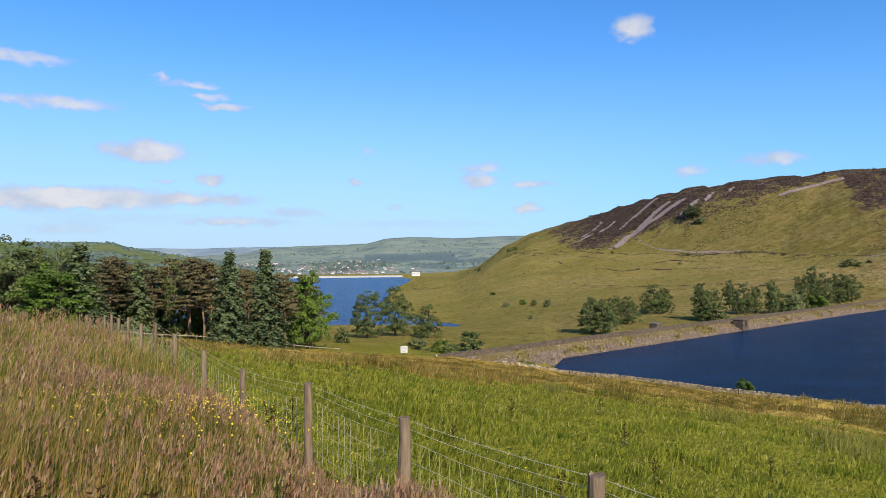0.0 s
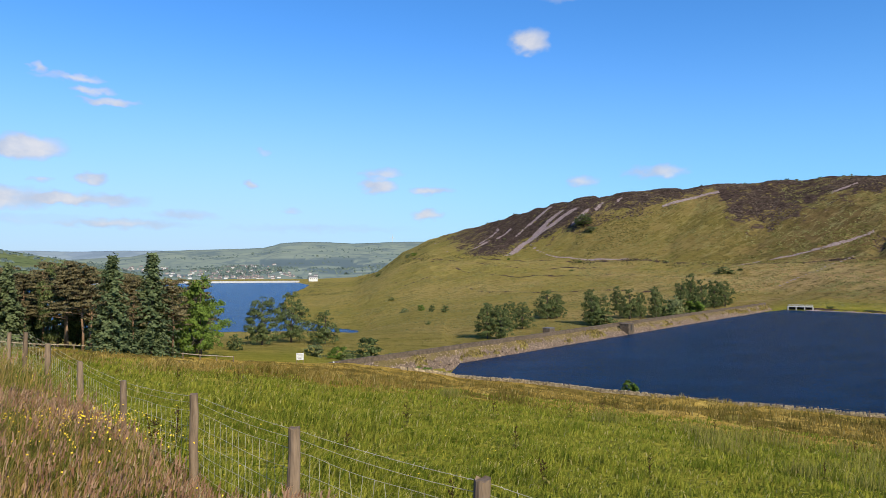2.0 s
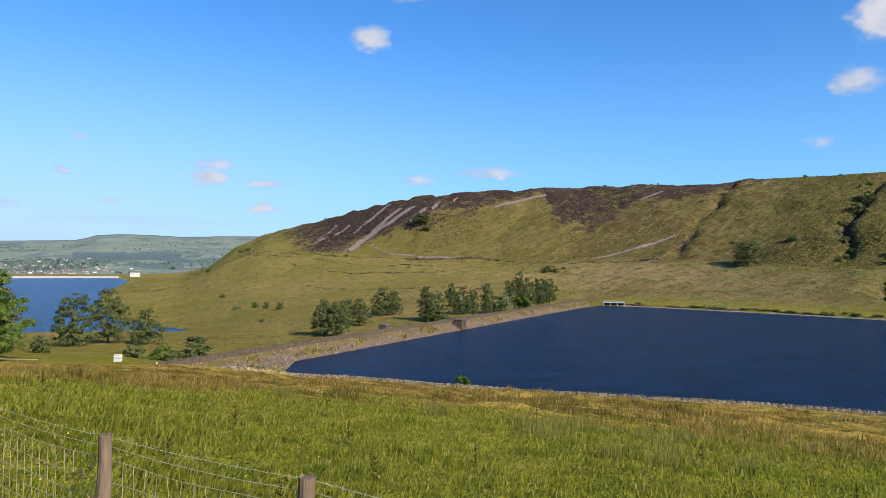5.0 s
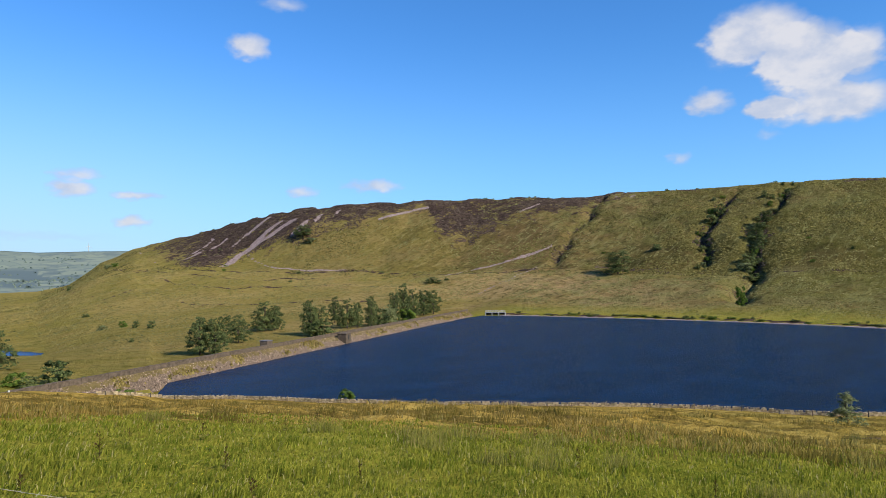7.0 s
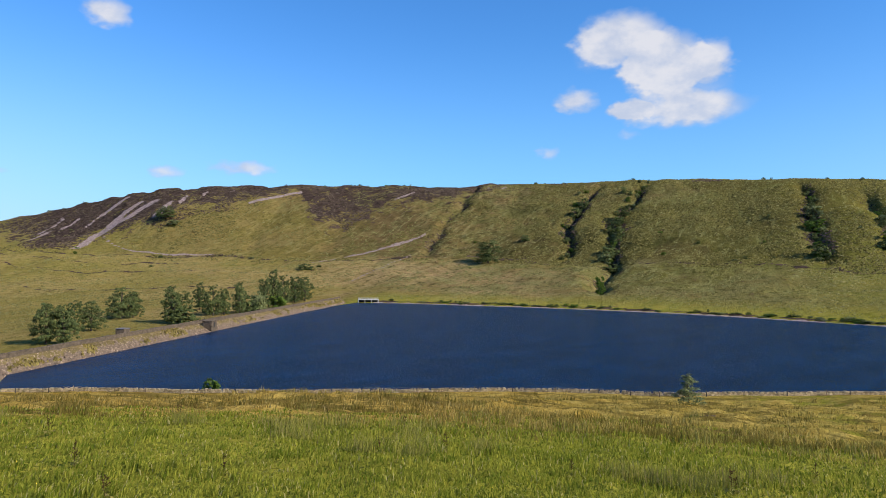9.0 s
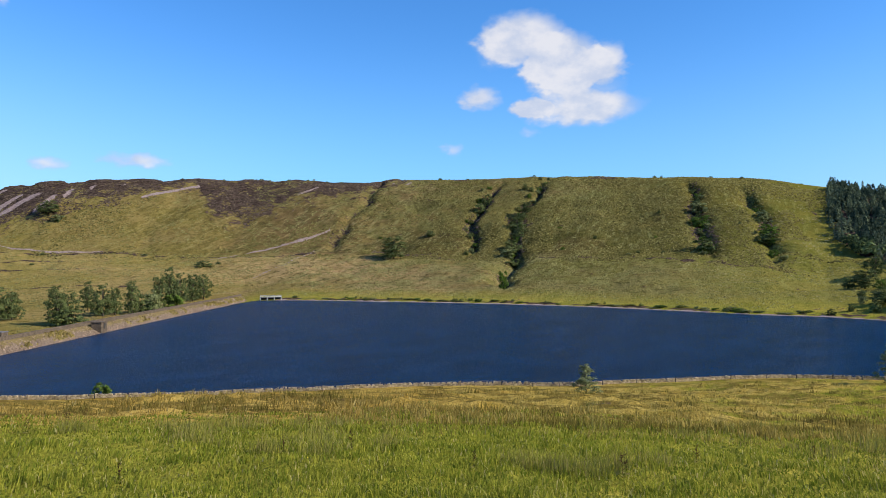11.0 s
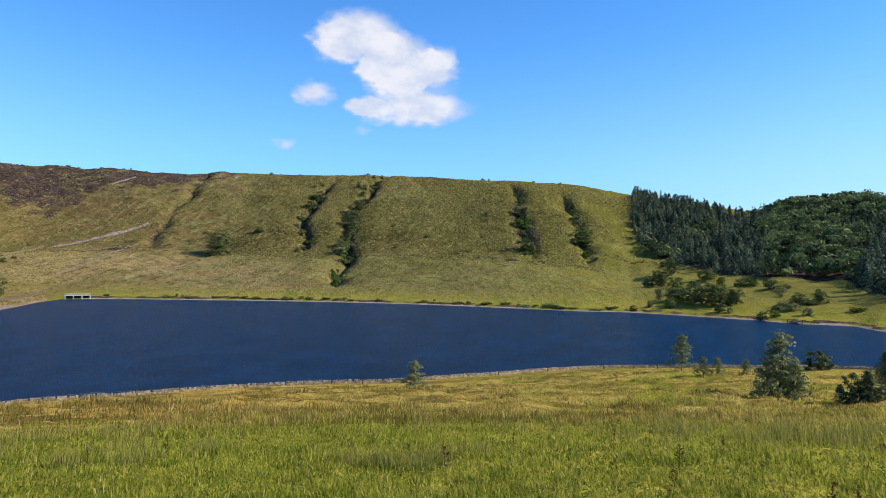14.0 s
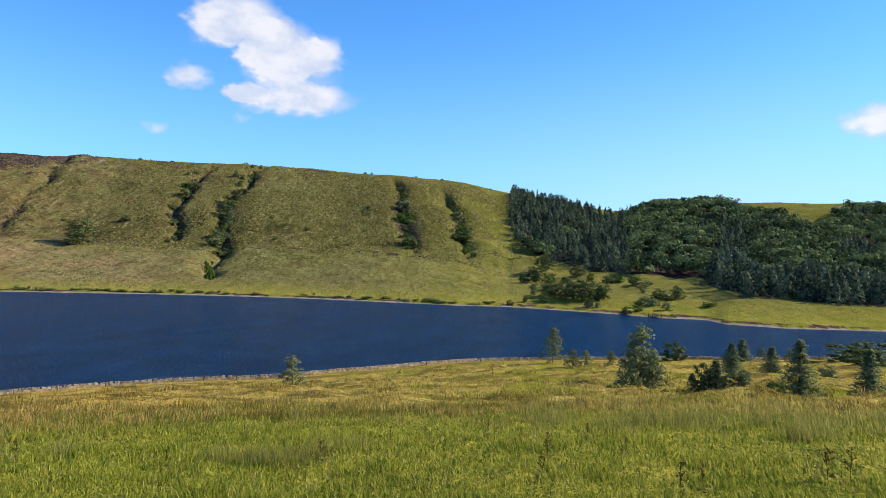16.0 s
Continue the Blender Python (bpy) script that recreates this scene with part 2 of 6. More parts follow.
def water_material(name, base, rough=0.12, spec=0.05):
    m, n, bsdf = material(name, rough, spec)
    co = n.put("ShaderNodeTexCoord", 3)
    ripples = n.noise(n.stretch(co, 0.9, 0.55, 1.0), 1.3, 5.0, 0.7)
    swell = n.noise(n.stretch(co, 0.05, 0.12, 1.0), 1.0, 6.0, 0.7)
    n.link(n.mix(n.step(swell, 0.35, 0.65), base, tuple(v * 1.5 for v in base)), bsdf.inputs["Base Color"])
    bsdf.inputs["IOR"].default_value = 1.33
    bumped(n, bsdf, n.math("ADD", ripples, n.math("MULTIPLY", swell, 1.5)), 1.0, 0.6)
    return m


MAT_GROUND = ground_material()
MAT_WATER = water_material("reservoir_water", (0.0022, 0.0175, 0.050), 0.25, 0.035)
MAT_FAR_WATER = water_material("lower_water", (0.010, 0.042, 0.115), 0.25, 0.04)


# ---- plan of the land ----
def hashed(ix, iy, seed):
    h = (ix.astype(np.int64) * 374761393 + iy.astype(np.int64) * 668265263 + seed * 974711) & 0xFFFFFFFF
    h = ((h ^ (h >> 13)) * 1274126177) & 0xFFFFFFFF
    return ((h ^ (h >> 16)) & 0xFFFF) / 65535.0


def value_noise(x, y, seed=0):
    ix, iy = np.floor(x), np.floor(y)
    fx, fy = x - ix, y - iy
    fx, fy = fx * fx * (3 - 2 * fx), fy * fy * (3 - 2 * fy)
    a, b = hashed(ix, iy, seed), hashed(ix + 1, iy, seed)
    c, d = hashed(ix, iy + 1, seed), hashed(ix + 1, iy + 1, seed)
    return (a * (1 - fx) + b * fx) * (1 - fy) + (c * (1 - fx) + d * fx) * fy - 0.5


def fbm(x, y, size, octaves=4, seed=0):
    total, amp = 0.0, 1.0
    for k in range(octaves):
        total = total + amp * value_noise(x / size + 17.3 * k, y / size - 9.1 * k, seed + k)
        size, amp = size * 0.5, amp * 0.5
    return total


# lines of the land round the viewpoint: bearing clockwise (degrees), distance, height from the eye (metres)
WATER, LOWER_WATER = -20.0, -32.0
FIELD_EDGE = ((-60, 90, 0), (-45, 120, -5), (-33, 125, -9), (-29, 125, -10.7), (-24, 125, -12.5), (-19, 122, -13.3), (-13, 118, -14.5), (-8, 115, -15.3), (-3, 115, -16), (1, 115, -16.2), (6, 116, -17.6), (9.7, 117, -19), (16.4, 111, -19), (22, 106, -19), (31, 102, -19), (39, 101, -19), (48, 103.5, -19), (61, 106, -19), (69, 114, -19), (75, 122.5, -19), (79, 127, -19), (88, 136, -19), (97, 148, -19), (106.5, 168, -19), (120, 190, -18), (140, 130, 2), (180, 100, 12), (240, 100, 14))
FAR_SHORE = ((-60, 250, 5), (-45, 320, -18), (-33, 350, -30), (-13, 348, -31.5), (-2, 342, -31.5), (2, 300, -30), (6, 180, -23), (8.8, 121, -20), (9.3, 132, -20), (9.8, 142.5, -20), (14.6, 161.5, -20), (17.1, 171.5, -20), (23.3, 209, -20), (28.8, 260, -20), (31.8, 297, -20), (33.4, 328, -20), (34.8, 350, -20), (38, 347, -20), (44, 332, -20), (52, 318, -20), (61, 303, -20), (69, 287, -20), (75, 278, -20), (79, 280, -20), (88.3, 263.5, -20), (91.4, 257, -20), (94.7, 259, -20), (96.3, 245, -20), (100.6, 243.6, -20), (106.5, 258, -20), (120, 290, -19), (140, 250, 10), (180, 250, 30), (240, 250, 35))
SLOPE_FOOT = ((-60, 500, 15), (-45, 600, -20), (-33, 700, -31), (-2, 700, -31), (1, 640, -26), (4, 660, -6), (7.3, 700, 10), (12, 620, 6.8), (20.3, 560, 1.4), (29, 520, 1.2), (38, 500, 1.6), (46, 480, 0), (52, 460, 1.6), (61, 430, 1), (69, 410, 0), (75, 395, -3), (79, 390, -8), (88, 370, -6), (97, 360, -6), (107, 380, -6), (120, 420, 0), (140, 450, 30), (180, 500, 55), (240, 500, 60))
RIDGE = ((-60, 900, 30), (-45, 1200, -25), (-33, 1450, -31), (-4, 1450, -31), (-2, 1300, -30), (1, 1100, -24), (3, 1050, -8), (5, 1000, 20), (7.3, 950, 38), (10.1, 900, 48), (15.3, 820, 63.8), (17.2, 780, 68.5), (19.8, 745, 70.5), (23, 730, 74), (27, 715, 76), (38, 690, 77.5), (43.6, 675, 75), (45.5, 670, 77.8), (52, 650, 76), (58.7, 630, 76.3), (65, 610, 71), (69, 600, 69), (75, 590, 63), (79, 585, 55), (87.7, 620, 43), (91, 640, 50), (97, 650, 53), (106.4, 660, 53), (120, 700, 55), (140, 700, 70), (180, 750, 85), (240, 800, 90))
BEHIND = 1.4
WOOD_FRONT = ([79, 82, 84, 86, 88, 94, 95.5, 98, 108, 126], [470, 415, 395, 385, 362, 352, 315, 290, 300, 330])
WOOD_TOP = ([79, 81, 84, 86, 88, 90, 92, 96, 97.5, 102.5, 104, 110, 126], [578, 583, 587, 578, 560, 610, 640, 640, 585, 500, 600, 640, 690])


# courses of the gullies: (bearing, share of the slope) from the rim down; depth; half width
GULLIES = (
    (((54.9, 0.90), (53.2, 0.62), (52.2, 0.35), (51.4, 0.0)), 7.5, 4.6),
    (((58.8, 1.04), (57.9, 0.78), (56.6, 0.52), (55.8, 0.25), (55.5, 0.0), (54.9, -0.55)), 8.0, 4.8),
    (((69.4, 0.90), (70.2, 0.6), (70.6, 0.3), (71.0, 0.0)), 6.0, 5.5),
    (((73.4, 0.80), (74.6, 0.5), (75.6, 0.25), (76.2, 0.0)), 6.0, 5.5),
    (((44.8, 1.02), (43.2, 0.6), (41.2, 0.25), (40.0, 0.0)), 5.0, 5.0),
    (((61.8, 0.95), (60.5, 0.3)), 2.5, 14.0),
    (((65.5, 0.90), (64.5, 0.1)), 2.5, 18.0),
    (((48.5, 0.95), (47.0, 0.2)), 2.5, 12.0),
    (((35.0, 0.90), (33.0, 0.2)), 3.0, 16.0),
    (((29.0, 0.80), (26.0, 0.1)), 2.5, 14.0),
)


def along(line, b, col):
    """A value of a line at bearings b, smoothed over its bends."""
    lb = np.array([p[0] for p in line], float)
    lv = np.array([p[col] for p in line], float)
    lb = np.concatenate([lb - 360, lb, lb + 360])
    lv = np.concatenate([lv, lv, lv])
    return np.interp(b, lb, lv)


def pchip(xs, ys, x):
    """Monotone cubic through (xs, ys) at x; no overshoot."""
    h, d = np.diff(xs), np.diff(ys) / np.diff(xs)
    m = np.zeros(len(xs))
    m[0], m[-1] = d[0], d[-1]
    for i in range(1, len(xs) - 1):
        if d[i - 1] * d[i] > 0:
            w1, w2 = 2 * h[i] + h[i - 1], h[i] + 2 * h[i - 1]
            m[i] = (w1 + w2) / (w1 / d[i - 1] + w2 / d[i])
    k = np.clip(np.searchsorted(xs, x) - 1, 0, len(xs) - 2)
    t = (x - xs[k]) / h[k]
    return (2 * t**3 - 3 * t**2 + 1) * ys[k] + (t**3 - 2 * t**2 + t) * h[k] * m[k] + (-2 * t**3 + 3 * t**2) * ys[k + 1] + (t**3 - t**2) * h[k] * m[k + 1]


BEARINGS = np.concatenate([np.arange(-46, 126, 0.25), np.arange(126, 314, 2.0)])
RINGS = np.concatenate([[0.1, 0.5, 1.0, 1.5, 2.0], np.geomspace(2.3, 30, 95), np.arange(30.5, 131, 0.85), np.arange(132, 420, 2.0), np.arange(421, 770, 2.3), np.geomspace(772, 4800, 50)])
FIELD_SLOPE, FALL_BEARING, STAND = 0.16, 57.0, -1.65


def near_slope(b):
    return FIELD_SLOPE * np.cos(np.radians(b - FALL_BEARING))


def land():
    z = np.zeros((len(BEARINGS), len(RINGS)))
    zone = np.zeros((len(BEARINGS), len(RINGS), 4))
    for i, b in enumerate(BEARINGS):
        d1, z1 = along(FIELD_EDGE, b, 1), along(FIELD_EDGE, b, 2)
        d3, z3 = along(FAR_SHORE, b, 1), along(FAR_SHORE, b, 2)
        d4, z4 = along(SLOPE_FOOT, b, 1), along(SLOPE_FOOT, b, 2)
        d5, z5 = along(RIDGE, b, 1), along(RIDGE, b, 2)
        s = near_slope(b)
        wet = 8.7 < b < 122
        low = np.interp(b, [9, 31, 37], [1.0, 1.0, 0.0])      # the lower ground behind the dam
        mid_z = np.interp(b, [-60, -45, -33, -13, 1, 9.7], [8, -14, -18.5, -20, -19.5, -19.8])
        toe_z = np.interp(b, [-60, -45, -33, -2, 1.5, 6, 12, 20, 35], [12, -20, -31.9, -31.9, -31.3, -24, -20.5, -18, -16])
        z60 = np.interp(b, [-60, -33, -10, 0, 20, 40, 62, 90, 100, 107, 120], [0, -5.2, -8.8, -9.5, -11.3, -11.9, -11.9, -11.1, -10.1, -9.6, -8])
        xs = [0, 6, 18, 60, d1 - 6, d1 + 1]
        ys = [STAND, STAND - 6 * s - 0.22, STAND - 18 * s - 0.25, z60 if -60 < b < 122 else z1 * 0.5, (z1 + (0.4 if wet else 0.5)), z1]
        if wet:
            xs += [d1 + 4, d1 + 9, max(d3 - 12, d1 + 12), d3, d3 + 9]
            ys += [WATER, WATER - 3, WATER - 3, WATER, WATER + 1.3 - 2.3 * low]
            if d3 + 60 < 345 and low > 0.9:
                xs += [345]
                ys += [toe_z]
        elif -3 < b:
            ray, run = Vector((math.sin(radians(b)), math.cos(radians(b)))), Vector((math.cos(radians(40.9)), math.sin(radians(40.9))))
            foot = (24.5 * run.y - 140.5 * run.x) / (ray.x * run.y - ray.y * run.x)
            flat_z = np.interp(b, [-3, 4, 8.7], [-17.2, -19.5, -20.3])
            xs += [d1 + 6, max(foot - 1, d1 + 8), max(foot + 16, d1 + 26), 195, 343]
            ys += [flat_z, flat_z - 0.05, flat_z - 0.6, mid_z - 0.6, toe_z]
        else:
            xs += [195, 343]
            ys += [mid_z, toe_z]
            if b > 122 or b < -60:
                xs, ys = xs[:-2] + [d3], ys[:-2] + [z3]
        xs += [d4, d5 - 8, d5, d5 * BEHIND, 4810]
        ys += [z4, z5 - 1.2, z5, z5 - 18 if z5 > 0 else z5 - 4, -45.0 if -46 < b < 126 else 60.0]
        keep = [0]
        for k in range(1, len(xs)):
            if xs[k] > xs[keep[-1]] + 0.5:
                keep.append(k)
        z[i] = pchip(np.array(xs, float)[keep], np.array(ys, float)[keep], RINGS)
        # how far up the steep slope, and what grows
        up = (RINGS - d4) / (d5 - d4)
        bench = np.clip((RINGS - d3) / 40, 0, 1)
        zone[i, :, 3] = np.where(RINGS < d1 + 2, 0, bench * np.interp(b, [9, 28, 40, 66, 78, 100], [0.62, 0.75, 1.0, 0.85, 0.5, 0.5]) if wet else np.clip((RINGS - d1) / 60, 0, 1) * np.interp(b, [-30, 0, 9], [0.55, 0.55, 0.62]))
        crest = np.interp(b, [7, 10, 13, 30, 38, 45, 47, 60, 80], [0, 0.5, 0.85, 0.74, 0.70, 0.72, 0.5, 0.4, 0.3])
        low_edge = np.interp(b, [7, 8.5, 11.5, 12.5, 15, 19, 20.4, 21.8, 26, 28.3, 30.2, 30.7, 31.5, 32.9, 34.2, 36.3, 38.5, 39.7, 41.3, 42.9, 43.7, 45.2, 47, 50, 60, 80], [0.85, 0.3, 0.03, 0.06, 0.34, 0.47, 0.56, 0.63, 0.69, 0.75, 0.78, 0.58, 0.46, 0.40, 0.45, 0.50, 0.60, 0.66, 0.68, 0.66, 0.80, 0.76, 0.82, 0.92, 0.96, 0.97])
        zone[i, :, 0] = crest * np.clip((up - low_edge + 0.13) / 0.27, 0, 1) * (up < 1.2)
        f = RINGS / d1
        zone[i, :, 2] = np.where(RINGS < d1 + 3, np.clip((RINGS - np.interp(b, [-20, 0, 60, 100], [24, 20, 22, 20])) / 9, 0, 1) * np.interp(b, [-30, -10, 0, 35, 55, 84, 92, 110], [0.5, 0.8, 1.0, 1.0, 0.8, 0.55, 0.55, 0.6]), 0)
        zone[i, :, 2] = np.where((RINGS > d3) & (up < 0.0), np.interp(b, [-30, 0, 20, 40, 60, 90], [0.2, 0.2, 0.12, 0.14, 0.16, 0.1]), zone[i, :, 2])
    bb, dd = np.meshgrid(np.radians(BEARINGS), RINGS, indexing="ij")
    x, y = dd * np.sin(bb), dd * np.cos(bb)
    deg = np.degrees(bb)
    d1, d3 = along(FIELD_EDGE, BEARINGS, 1)[:, None], along(FAR_SHORE, BEARINGS, 1)[:, None]
    d4, d5 = along(SLOPE_FOOT, BEARINGS, 1)[:, None], along(RIDGE, BEARINGS, 1)[:, None]
    up = (dd - d4) / (d5 - d4)
    # lumps: small in the field, larger on the hill
    rough = np.where(dd < d1, np.clip(dd / 60, 0.15, 1) * (0.35 + 0.5 * np.clip((dd - 40) / 20, 0, 1) * np.clip((d1 - 8 - dd) / 16, 0, 1)), np.clip((dd - d3 - 8) / 60, 0, 1) * 3.4 * np.clip(1.35 - np.abs(up), 0.25, 1))
    z += rough * fbm(x, y, np.where(dd < d1, 9.0, 46.0), 5, 3)
    z += np.clip((dd - d3 - 15) / 40, 0, 1) * 1.5 * np.clip(1.5 - np.abs(up), 0, 1) * fbm(x, y, 13.0, 2, 37) * (dd < 800)
    z += np.where(dd < 40, 0.09, 0.0) * fbm(x, y, 0.9, 2, 15)
    z += np.where(dd < 30, 0.10, 0.0) * fbm(x, y, 1.6, 3, 11)
    # tussocky waves across the lower field, lying along the slope
    fall = x * math.sin(radians(FALL_BEARING)) + y * math.cos(radians(FALL_BEARING))
    cross = x * math.cos(radians(FALL_BEARING)) - y * math.sin(radians(FALL_BEARING))
    belt = np.clip((dd - 24) / 14, 0, 1) * np.clip((d1 - 3 - dd) / 8, 0, 1)
    z += belt * 1.5 * (0.25 - np.abs(fbm(cross / 3.2 + 2.0 * fbm(x, y, 11.0, 2, 91), fall, 3.6, 3, 83)))
    z += belt * 0.30 * fbm(x, y, 1.7, 2, 87)
    # rounded tors along the rim: bearing, rise, half width (degrees)
    for tb, rise, wide in ((14.2, 1.4, 0.5), (15.9, 2.2, 0.7), (17.8, 2.2, 0.8), (20.1, 3.2, 1.1), (23.3, 2.2, 1.0), (26.4, 1.4, 1.2), (30.0, 1.6, 1.3), (34.5, 1.2, 1.0), (39.0, 1.4, 1.6), (45.6, 1.6, 0.8)):
        z += (rise * np.clip(1.25 - np.abs((deg - tb) / wide) ** 3, -0.25, 1) - 0.2 * rise) * (np.abs(deg - tb) < wide * 1.14) * np.clip(1 - np.abs(up - 0.99) / 0.09, 0, 1)
    # small crags on the quarried rim
    rim = np.clip(1 - np.abs(up - 0.93) / 0.12, 0, 1) * np.clip(1 - np.abs(deg - 28) / 19, 0, 1)
    z += rim * 7.0 * fbm(x, y, 26, 4, 29)
    # gullies, each a course down the slope, with depth and half width
    for course, deep, half in GULLIES:
        ups, bears = [c[1] for c in course][::-1], [c[0] for c in course][::-1]
        mid = np.interp(up, ups, bears)
        off = np.radians(deg - mid) * dd + 10.0 * fbm(x, y, 34, 4, 71)
        run = np.clip((up - ups[0]) / 0.2, 0, 1) * np.clip((ups[-1] - up) / 0.1, 0, 1)
        z -= deep * np.exp(-np.abs(off / half) ** 1.3) * run
        zone[:, :, 0] = np.maximum(zone[:, :, 0], 0.45 * np.exp(-(off / (half * 1.1)) ** 2) * run * (deep > 4))
    # scree chutes below the old quarry
    for b_top, b_low, lo, hi, half in ((18.6, 13.2, 0.03, 0.84, 3.0), (17.6, 15.2, 0.56, 0.97, 2.6), (19.8, 16.0, 0.42, 0.82, 3.8), (20.6, 18.8, 0.47, 0.76, 3.2), (14.4, 12.4, 0.40, 0.68, 1.8), (13.5, 11.0, 0.33, 0.74, 1.6), (17.3, 14.2, 0.20, 0.58, 3.4), (16.0, 14.0, 0.40, 0.70, 1.5), (21.8, 20.6, 0.62, 0.86, 1.8), (12.6, 10.2, 0.20, 0.50, 1.5), (23.2, 22.2, 0.72, 0.90, 2.0), (25.4, 24.4, 0.80, 0.93, 2.0), (37.0, 34.0, 0.62, 0.68, 3.0), (46.2, 45.0, 0.78, 0.92, 2.4), (47.6, 46.4, 0.80, 0.95, 2.4)):
        u = np.clip((up - lo) / (hi - lo), 0, 1)
        off = np.radians(deg - (b_low + (b_top - b_low) * u)) * dd
        run = np.clip((up - lo) / 0.1, 0, 1) * np.clip((hi - up) / 0.06, 0, 1)
        zone[:, :, 1] = np.maximum(zone[:, :, 1], 0.95 * np.exp(-(off / (half * 1.15)) ** 2) * run)
    # worn paths across the slope: bearing, share of the slope
    def worn(trail, half):
        level = np.interp(deg, [q[0] for q in trail], [q[1] for q in trail], left=9, right=9)
        return np.exp(-((up - level) * (d5 - d4) / half) ** 2) * (1.25 + 0.6 * fbm(x, y, 12, 3, 53))

    for trail, half, strength in (
            (((15.3, 0.38), (15.9, 0.28), (16.6, 0.20), (17.6, 0.11), (20.5, 0.08), (23.7, 0.08)), 2.6, 0.72),
            (((31.1, -0.08), (32.9, 0.03), (35.0, 0.10), (37.2, 0.17), (38.9, 0.24), (40.6, 0.33)), 2.6, 0.70),
            (((7.5, 0.78), (8.4, 0.45), (8.9, 0.12)), 4.0, 0.6),
            (((26.2, 0.67), (28.3, 0.75), (30.4, 0.82)), 3.0, 0.78),
            (((38.0, 0.67), (39.6, 0.80)), 3.0, 0.7),
            (((34.4, -0.36), (35.5, -0.28), (37.2, -0.12), (39.3, 0.09)), 2.6, 0.56)):
        zone[:, :, 1] = np.maximum(zone[:, :, 1], strength * worn(trail, half))
    # sunken old tracks and ditches, dark with rushes
    for trail, half, strength in (
            (((7.8, -0.04), (12.2, -0.01), (23.0, 0.05), (30.2, 0.03), (32.9, -0.05), (39.3, 0.06)), 2.6, 0.62),
            (((2.1, 0.75), (7.4, -0.08), (12.0, -0.13), (15.3, -0.27), (21.4, -0.10)), 2.8, 0.52),
            (((3.0, 0.1), (5.2, -0.48), (10.6, -0.70), (19.1, -0.80), (26, -0.75)), 3.2, 0.5),
            (((8.0, -0.30), (14.0, -0.42), (20.0, -0.36), (29, -0.30)), 2.6, 0.5),
            (((44.0, 0.10), (50, 0.02), (58, 0.0), (66, 0.03), (77, 0.02)), 3.0, 0.5)):
        zone[:, :, 0] = np.maximum(zone[:, :, 0], strength * worn(trail, half))
    # dark floor of the wood on the hill
    wood_front, wood_top = np.interp(deg, *WOOD_FRONT), np.interp(deg, *WOOD_TOP)
    zone[:, :, 0] = np.where((deg > 79.6) & (deg < 126) & (dd > wood_front + 6) & (dd < wood_top + 4), 1.0, zone[:, :, 0])
    # stony margin and rough growth along the far shore
    margin = dd - d3
    open_shore = (deg > 36) & (deg < 122)
    zone[:, :, 1] = np.where(open_shore & (margin > -2) & (margin < 2.2), 0.65, zone[:, :, 1])
    zone[:, :, 0] = np.where(open_shore & (margin >= 2.2) & (margin < 6.5), np.maximum(zone[:, :, 0], 0.6), zone[:, :, 0])
    zone[:, :, 2] = np.where(open_shore & (margin >= 2.2) & (margin < 16), 0.2, zone[:, :, 2])
    # lower reservoir's bed
    inside = polygon_depth(x, y, LOWER_LAKE)
    z = np.where(inside > 0, np.minimum(z, LOWER_WATER - np.clip(inside * 0.2, 0, 3)), np.where((dd > 330) & (deg < 4) & (dd < 1700), np.maximum(z, LOWER_WATER + 0.25 + np.clip(-inside * 0.02, 0, 1)), z))
    return x, y, z, zone


def at(b, d):
    return d * math.sin(radians(b)), d * math.cos(radians(b))


def polygon_depth(x, y, poly):
    """Distance to the outline, positive inside."""
    inside = np.zeros(np.shape(x), bool)
    best = np.full(np.shape(x), 1e9)
    for (ax, ay), (bx, by) in zip(poly, poly[1:] + poly[:1]):
        t = np.clip(((x - ax) * (bx - ax) + (y - ay) * (by - ay)) / ((bx - ax) ** 2 + (by - ay) ** 2), 0, 1)
        best = np.minimum(best, np.hypot(x - ax - t * (bx - ax), y - ay - t * (by - ay)))
        cross = ((ay > y) != (by > y)) & (x < (bx - ax) * (y - ay) / (by - ay + 1e-12) + ax)
        inside ^= cross
    return np.where(inside, best, -best)


LOWER_LAKE = [at(*p) for p in ((-22, 360), (-9.5, 352), (-2, 345), (1.2, 325), (1.6, 345), (-1.2, 370), (-3.4, 430), (-4.6, 560), (-4.4, 720), (-3.2, 960), (-2.6, 1200), (-3.6, 1400), (-10.6, 1390), (-24, 1380))]
LAND_X, LAND_Y, LAND_Z, LAND_ZONE = land()


def ground(x, y):
    """The land's height at a place."""
    b, d = math.degrees(math.atan2(x, y)), math.hypot(x, y)
    if b < -46:
        b += 360
    i = float(np.interp(b, BEARINGS, np.arange(len(BEARINGS))))
    j = float(np.interp(d, RINGS, np.arange(len(RINGS))))
    i0, j0 = min(int(i), len(BEARINGS) - 2), min(int(j), len(RINGS) - 2)
    u, v = i - i0, j - j0
    return float((LAND_Z[i0, j0] * (1 - u) + LAND_Z[i0 + 1, j0] * u) * (1 - v) + (LAND_Z[i0, j0 + 1] * (1 - u) + LAND_Z[i0 + 1, j0 + 1] * u) * v)


def spot(b, d, lift=0.0):
    x, y = at(b, d)
    return Vector((x, y, ground(x, y) + lift))


